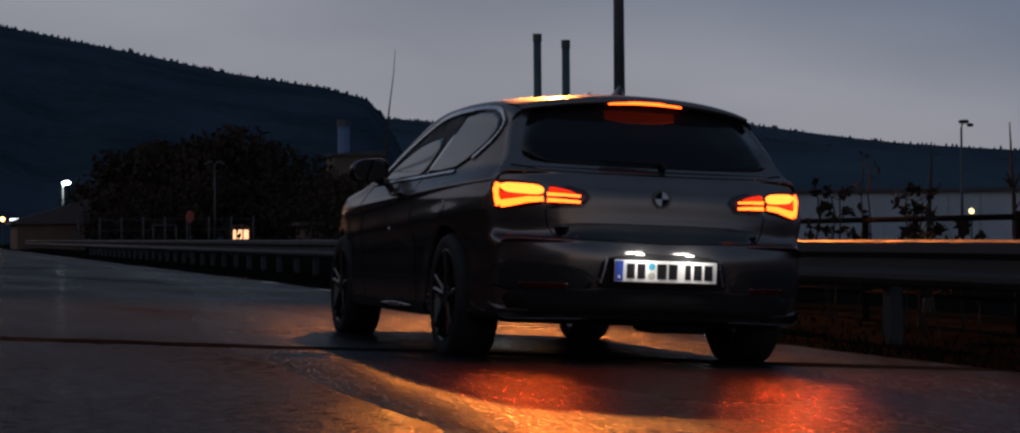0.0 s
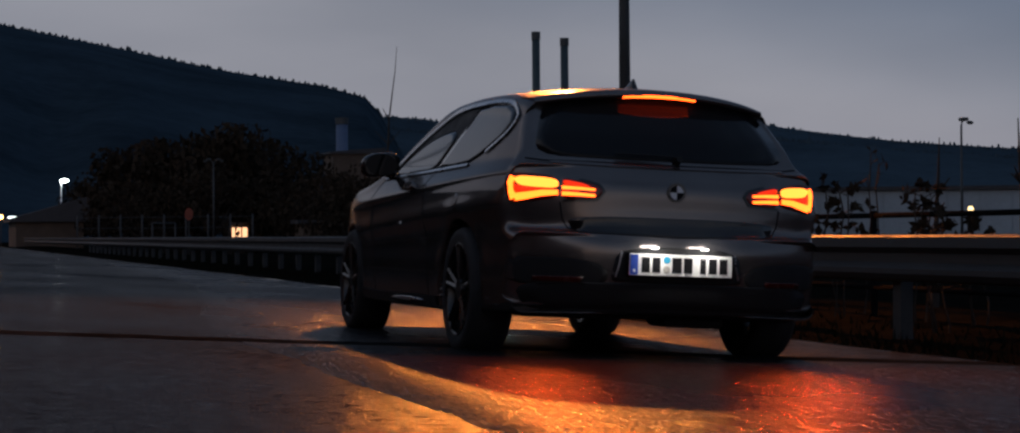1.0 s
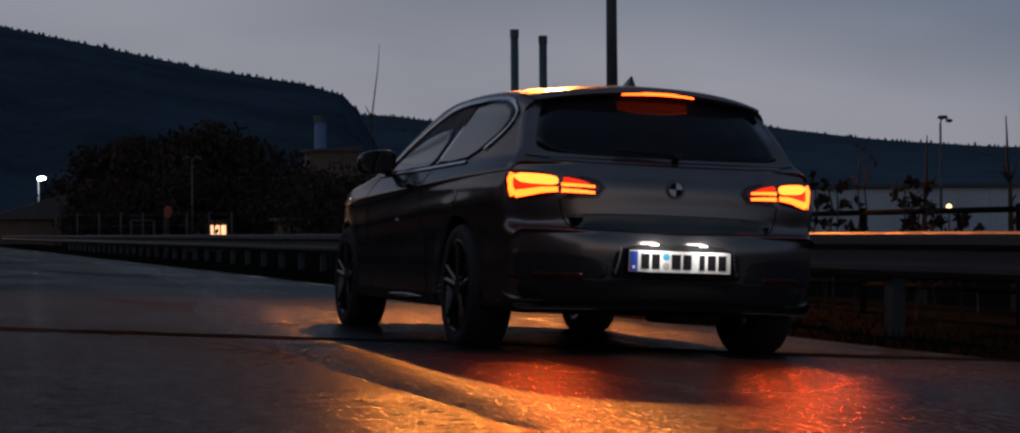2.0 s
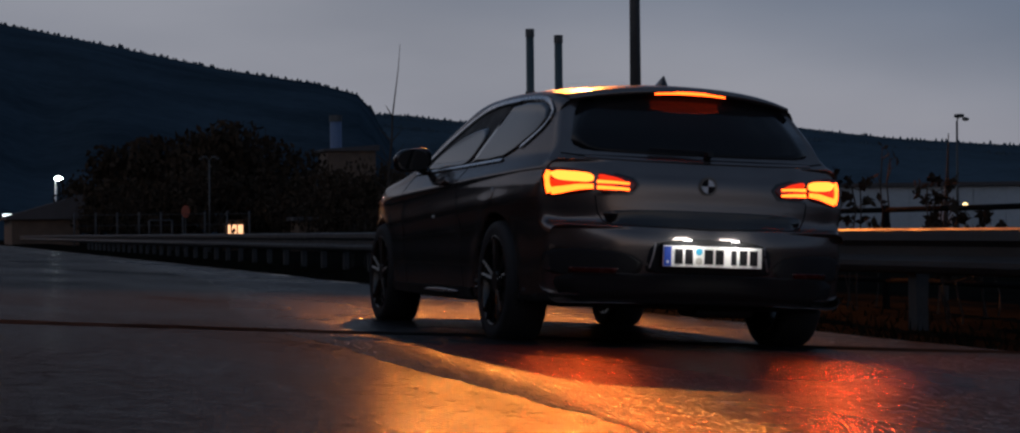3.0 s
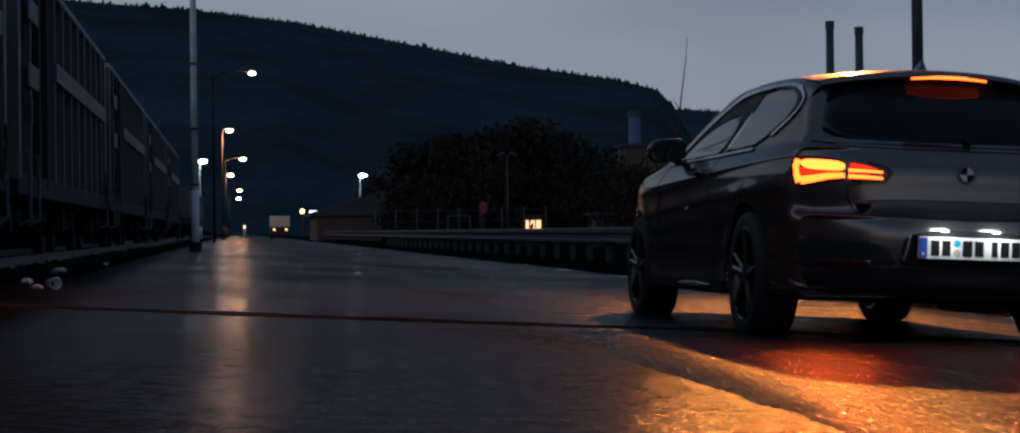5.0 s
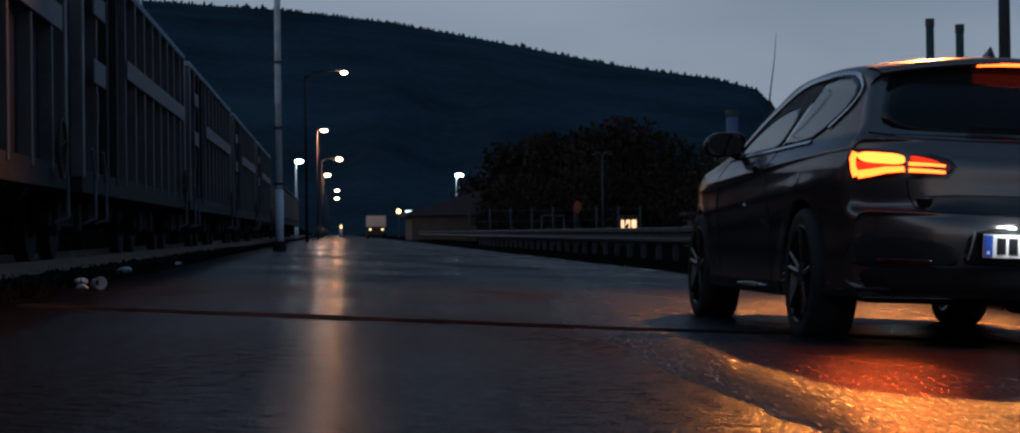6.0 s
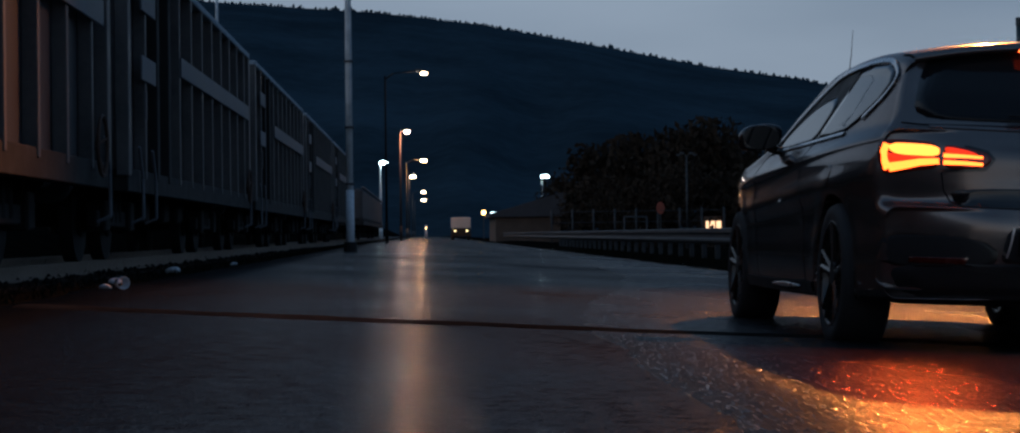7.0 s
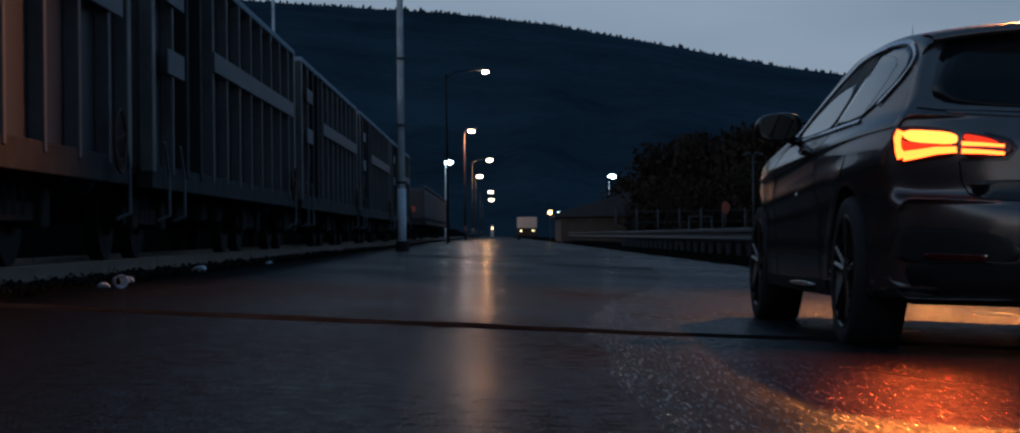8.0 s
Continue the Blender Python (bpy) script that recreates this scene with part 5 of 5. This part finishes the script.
# tail lamps
for s in (-1, 1):
    def side_pts(p):
        return [(s * x, z) for x, z in p]
    outer = patch("tail_lamp", "rear", side_pts([(0.565, 0.875), (0.70, 0.89), (0.785, 0.885), (0.797, 0.82), (0.78, 0.745), (0.70, 0.755), (0.565, 0.775)]), 0.010, M_RED_LENS, car, "red tail lamp cluster with glowing light bars")
    ribbon("light_bar", "rear", side_pts([(0.568, 0.800), (0.64, 0.795), (0.70, 0.782), (0.752, 0.772)]), 0.02, 0.0125, M_TAIL, outer, "glowing lower light bar", widths=(0.022, 0.036))
    ribbon("light_bar", "rear", side_pts([(0.755, 0.765), (0.770, 0.80), (0.773, 0.84), (0.762, 0.872)]), 0.022, 0.0125, M_TAIL, outer, "glowing outer light bar", widths=(0.032, 0.020))
    patch("brake_panel", "rear", side_pts([(0.566, 0.864), (0.755, 0.876), (0.750, 0.845), (0.72, 0.826), (0.566, 0.818)]), 0.0125, M_TAIL_CORE, outer, "brightest brake light panel", rings=4, depth=0.004)
    patch("halo", "rear", side_pts([(0.59, 0.818), (0.72, 0.822), (0.765, 0.838), (0.76, 0.79), (0.70, 0.797), (0.59, 0.812)]), 0.0115, M_TAIL_SOFT, outer, "dim glowing red lens", rings=3, depth=0.003)
    inner = patch("tail_lamp_inner", "rear", side_pts([(0.553, 0.872), (0.47, 0.858), (0.385, 0.838), (0.362, 0.812), (0.39, 0.775), (0.553, 0.765)]), 0.008, M_RED_LENS, car, "tapered inner tail lamp on the tailgate")
    ribbon("light_bar", "rear", side_pts([(0.552, 0.824), (0.47, 0.822), (0.40, 0.818)]), 0.012, 0.0105, M_TAIL, inner, "glowing upper light bar", widths=(0.016, 0.010))
    ribbon("light_bar", "rear", side_pts([(0.552, 0.796), (0.47, 0.794), (0.40, 0.79)]), 0.012, 0.0105, M_TAIL, inner, "glowing lower light bar", widths=(0.018, 0.012))
    patch("halo", "rear", side_pts([(0.545, 0.862), (0.46, 0.846), (0.41, 0.828), (0.545, 0.834)]), 0.0095, M_TAIL_SOFT, inner, "dim glowing red lens", rings=3, depth=0.003)
    ribbon("lamp_surround", "rear", side_pts([(0.553, 0.762), (0.39, 0.770), (0.355, 0.812), (0.38, 0.842), (0.47, 0.864)]), 0.012, 0.006, M_GLOSS, inner, "black lamp surround")
    # the light that the cluster throws on the road
    p = CAR_POSE @ Vector((s * 0.69, -0.92, 0.81))
    lamp("tail_glow", "AREA", look(p, p + Vector((s * 0.1, -1, -0.25))), 15, (1.0, 0.10, 0.012), 0.12)

# bumper: crease, side vents, reflectors, diffuser
for s in (-1, 1):
    def side_pts(p):
        return [(s * x, z) for x, z in p]
    vent = patch("bumper_vent", "rear", side_pts([(0.34, 0.43), (0.40, 0.475), (0.52, 0.492), (0.79, 0.495), (0.80, 0.36), (0.36, 0.37)]), 0.003, M_PLASTIC, car, "matt black bumper vent")
    patch("reflector", "rear", side_pts([(0.46, 0.405), (0.68, 0.405), (0.68, 0.38), (0.47, 0.38)]), 0.007, M_REFLECTOR, vent, "dark red reflector strip", soft=False, rings=3, depth=0.006)
    ribbon("bumper_crease", "rear", side_pts([(0.31, 0.42), (0.40, 0.482), (0.52, 0.502), (0.70, 0.506), (0.79, 0.50)]), 0.012, 0.005, M_PAINT, car)
patch("diffuser", "rear", [(-0.76, 0.372), (-0.3, 0.384), (0.3, 0.384), (0.76, 0.372), (0.70, 0.24), (0.2, 0.235), (-0.2, 0.235), (-0.70, 0.24)], 0.004, M_PLASTIC, car, "black lower bumper and diffuser")
patch("plate_recess", "rear", [(-0.30, 0.555), (0.30, 0.555), (0.335, 0.40), (0.30, 0.385), (-0.30, 0.385), (-0.335, 0.40)], 0.002, M_PLASTIC, car, "dark recess around the number plate")
for s in (-1, 1):
    ribbon("recess_edge", "rear", [(s * 0.285, 0.53), (s * 0.295, 0.47), (s * 0.31, 0.41)], 0.008, 0.006, M_CHROME, car, "thin bright recess edge")

# number plate with plain bars for its writing
plate = part("number_plate", nb((-0.26, -0.886, 0.42), (0.26, -0.878, 0.523), bevel=0.004), M_PLATE, car, "white number plate lit from above")
part("plate_holder", nb((-0.265, -0.879, 0.415), (0.265, -0.85, 0.528), bevel=0.004), M_INK, plate)
part("blue_band", nb((-0.256, -0.889, 0.424), (-0.217, -0.885, 0.519)), M_PLATE_BLUE, plate, "blue band")
part("band_mark", nb((-0.243, -0.8905, 0.436), (-0.231, -0.888, 0.450)), M_WHITE, plate, "small white mark")
for x, w in ((-0.178, 0.040), (-0.125, 0.040), (-0.022, 0.046), (0.035, 0.042), (0.110, 0.028), (0.160, 0.040), (0.214, 0.040)):
    part("plate_bar", nb((x - w / 2, -0.889, 0.436), (x + w / 2, -0.885, 0.508)), M_INK, plate, "dark bar for a character")
for z, m_ in ((0.496, M_SEAL_BLUE), (0.450, M_SEAL_GREY)):
    bm = bmesh.new()
    tube(bm, (-0.073, -0.8855, z), (-0.073, -0.8892, z), 0.017, 0.017, 20)
    part("seal", bm, m_, plate, "round seal")
for x in (-0.125, 0.125):
    bm = bmesh.new()
    box(bm, (x - 0.017, -0.872, 0.549), (x + 0.017, -0.845, 0.554), 0.0015)
    part("plate_lamp", bm, M_PLATE_LAMP, car, "small bright plate lamp")
    p = CAR_POSE @ Vector((x, -0.96, 0.575))
    lamp("plate_light", "AREA", look(p, CAR_POSE @ Vector((x, -0.885, 0.45))), 0.42, (1.0, 0.97, 0.9), 0.08)

# side windows, frames and shut lines
for axis in ("left", "right"):
    s = -1 if axis == "left" else 1
    line = [(1.98, 0.935), (1.55, 1.122), (1.15, 1.245), (0.80, 1.285), (0.30, 1.287), (-0.05, 1.268), (-0.20, 1.228), (-0.262, 1.168), (-0.20, 1.09), (0.03, 0.99), (0.20, 0.955)]
    line = [tuple(p) for p in catmull([(2.2, 0.85)] + line + [(0.6, 0.94)], 4)[4:-12]]
    # Black sheet on the closed shell stands in for the unlit cabin.
    side_line = patch("cabin_shade_sheet", axis, line + [(0.5, 0.95), (1.2, 0.942)], 0.002, M_INK, car, "black sheet for the unlit cabin in the window opening", soft=False)
    patch("lowered_glass", axis, [(1.90, 0.945), (1.66, 1.04), (1.35, 1.125), (1.05, 1.16), (0.84, 1.165), (0.72, 1.11), (0.84, 0.95), (1.3, 0.94)], 0.005, M_SIDE_GLASS, side_line, "half-lowered door window glass", depth=0.004)
    patch("quarter_window", axis, [(0.80, 0.96), (0.66, 1.12), (0.54, 1.268), (0.25, 1.273), (-0.05, 1.255), (-0.19, 1.218), (-0.245, 1.168), (-0.185, 1.098), (0.05, 1.0), (0.20, 0.965), (0.5, 0.955)], 0.005, M_SIDE_GLASS, side_line, "rear quarter window", soft=False)
    ribbon("window_surround", axis, line, 0.018, 0.010, M_CHROME, car, "satin chrome window surround")
    ribbon("window_sill_trim", axis, [(1.98, 0.926), (0.9, 0.938), (0.18, 0.950)], 0.014, 0.008, M_CHROME, car, "satin window sill trim")
    ribbon("shut_line", axis, [(0.82, 0.94), (0.78, 0.80), (0.70, 0.62), (0.66, 0.45), (0.62, 0.27), (1.95, 0.26), (2.05, 0.5), (2.06, 0.8), (2.0, 0.93)], 0.006, 0.0015, M_INK, car)
    ribbon("side_skirt", axis, [(0.42, 0.245), (1.3, 0.238), (2.28, 0.245)], 0.05, 0.012, M_PLASTIC, car, "black side skirt")
    # Chrome blade put on the sill in place of a pale reflection.
    patch("skirt_sheen", axis, [(0.62, 0.245), (1.1, 0.258), (1.55, 0.243), (1.1, 0.232)], 0.018, M_CHROME, car, "pale chrome blade standing in for a sheen on the side skirt", rings=3)
    handle = patch("door_handle", axis, [(0.95, 0.865), (1.16, 0.872), (1.16, 0.838), (0.95, 0.832)], 0.03, M_PAINT, car, rings=4, depth=0.035)
    patch("filler_flap" if s > 0 else "side_marker", axis, [(0.10, 0.80), (0.02, 0.80), (0.03, 0.70), (0.10, 0.71)], 0.0025, M_PAINT, car, rings=3)
    # mirror
    door_mirror = part("door_mirror", bmesh.new(), None, car, "black door mirror")
    bm = bmesh.new()
    bmesh.ops.create_uvsphere(bm, u_segments=20, v_segments=12, radius=1, matrix=Matrix.Translation((s * 0.925, 1.63, 0.995)) @ Matrix.Diagonal((0.115, 0.085, 0.078, 1)))
    for v in bm.verts:
        u, w = (v.co.x - s * 0.925) / 0.115, (v.co.z - 0.995) / 0.078
        v.co.x = s * 0.925 + 0.115 * math.copysign(abs(u) ** 0.7, u)
        v.co.z = 0.995 + 0.070 * math.copysign(abs(w) ** 0.7, w) - 0.018 * s * u
        v.co.y = max(v.co.y, 1.595)
    part("cap", bm, M_GLOSS, door_mirror, smooth=True)
    bm = bmesh.new()
    bmesh.ops.create_circle(bm, cap_ends=True, segments=24, radius=1, matrix=Matrix.Translation((s * 0.925, 1.592, 0.995)) @ Matrix.Rotation(radians(90), 4, "X") @ Matrix.Diagonal((0.095, 0.062, 1, 1)))
    bmesh.ops.solidify(bm, geom=bm.faces[:], thickness=0.004)
    part("mirror_glass", bm, M_GLASS, door_mirror, "mirror glass")
    bm = bmesh.new()
    pipe(bm, [(s * 0.78, 1.68, 0.925), (s * 0.85, 1.66, 0.935), (s * 0.90, 1.64, 0.96)], 0.022, 10)
    part("arm", bm, M_GLOSS, door_mirror, smooth=True)

# roof fin
bm = bmesh.new()
rows = []
for k in range(9):
    t = k / 8
    z, w = 1.355 + 0.062 * t, 0.032 * (1 - t) + 0.004
    rows.append([(w * math.cos(a), -0.06 - 0.05 * t + (0.085 * (1 - t) + 0.006) * math.sin(a), z) for a in [q * math.tau / 16 for q in range(17)]])
grid(bm, rows)
part("roof_antenna", bm, M_GLOSS, car, "shark-fin roof antenna", smooth=True)

# windscreen, headlamps and grille at the front
patch("windscreen", "top", [(-0.62, 2.15), (0.62, 2.15), (0.52, 1.45), (-0.52, 1.45)], 0.003, M_GLASS, car, "dark windscreen")
for s in (-1, 1):
    patch("headlamp", "left" if s < 0 else "right", [(2.98, 0.72), (3.2, 0.73), (3.3, 0.66), (3.1, 0.62)], 0.004, M_GLASS, car, rings=4)
part("muffler", nb((0.02, -0.62, 0.17), (0.34, -0.34, 0.22), bevel=0.03), M_PLASTIC, car, "dark muffler under the floor")
part("underbody", nb((-0.70, -0.60, 0.205), (0.70, 3.1, 0.24), bevel=0.015), M_PLASTIC, car, "flat black underbody")

# wheels


def wheel(x, y, s):
    root = part("wheel", bmesh.new(), None, car, "dark alloy wheel with thin spokes and low tyre")
    R, W = 0.315, 0.225
    prof = [(0.232, -W * 0.46), (0.27, -W * 0.5), (0.300, -W * 0.47), (R, -W * 0.36), (R, W * 0.36), (0.300, W * 0.47), (0.27, W * 0.5), (0.232, W * 0.46)]
    bm = bmesh.new()
    rows = [[(x + b, y + a * math.cos(k * math.tau / 56), R + a * math.sin(k * math.tau / 56)) for a, b in prof] for k in range(57)]
    grid(bm, rows)
    part("tyre", bm, M_TYRE, root, "black low-profile tyre", smooth=True)
    bm = bmesh.new()
    prof = [(0.236, s * 0.105), (0.225, s * 0.11), (0.218, s * 0.095), (0.205, s * 0.02), (0.205, -s * 0.10), (0.236, -s * 0.10)]
    rows = [[(x + b, y + a * math.cos(k * math.tau / 48), R + a * math.sin(k * math.tau / 48)) for a, b in prof] for k in range(49)]
    grid(bm, rows)
    rim = part("rim", bm, M_RIM, root, "grey alloy rim", smooth=True)
    for k in range(10):
        a = k // 2 * math.tau / 5 + (0.16 if k % 2 else -0.16) + 0.3
        bm = bmesh.new()
        tube(bm, (x + s * 0.085, y + 0.05 * math.cos(a), R + 0.05 * math.sin(a)), (x + s * 0.10, y + 0.224 * math.cos(a * 1.0), R + 0.224 * math.sin(a)), 0.017, 0.012, 6)
        part("spoke", bm, M_RIM, rim)
    bm = bmesh.new()
    tube(bm, (x + s * 0.06, y, R), (x + s * 0.10, y, R), 0.07, 0.055, 20)
    part("hub", bm, M_RIM, root)
    bm = bmesh.new()
    tube(bm, (x + s * 0.015, y, R), (x + s * 0.035, y, R), 0.165, 0.165, 32)
    part("brake_disc", bm, M_DISC, root, "steel brake disc")
    bm = bmesh.new()
    tube(bm, (x - s * 0.16, y, 0.45), (x - s * 0.15, y, 0.45), 0.24, 0.24, 32)
    part("wheel_well", bm, M_PLASTIC, root, "dark wheel well")


for y in (0.0, 2.69):
    for s in (-1, 1):
        wheel(s * 0.757, y, s)
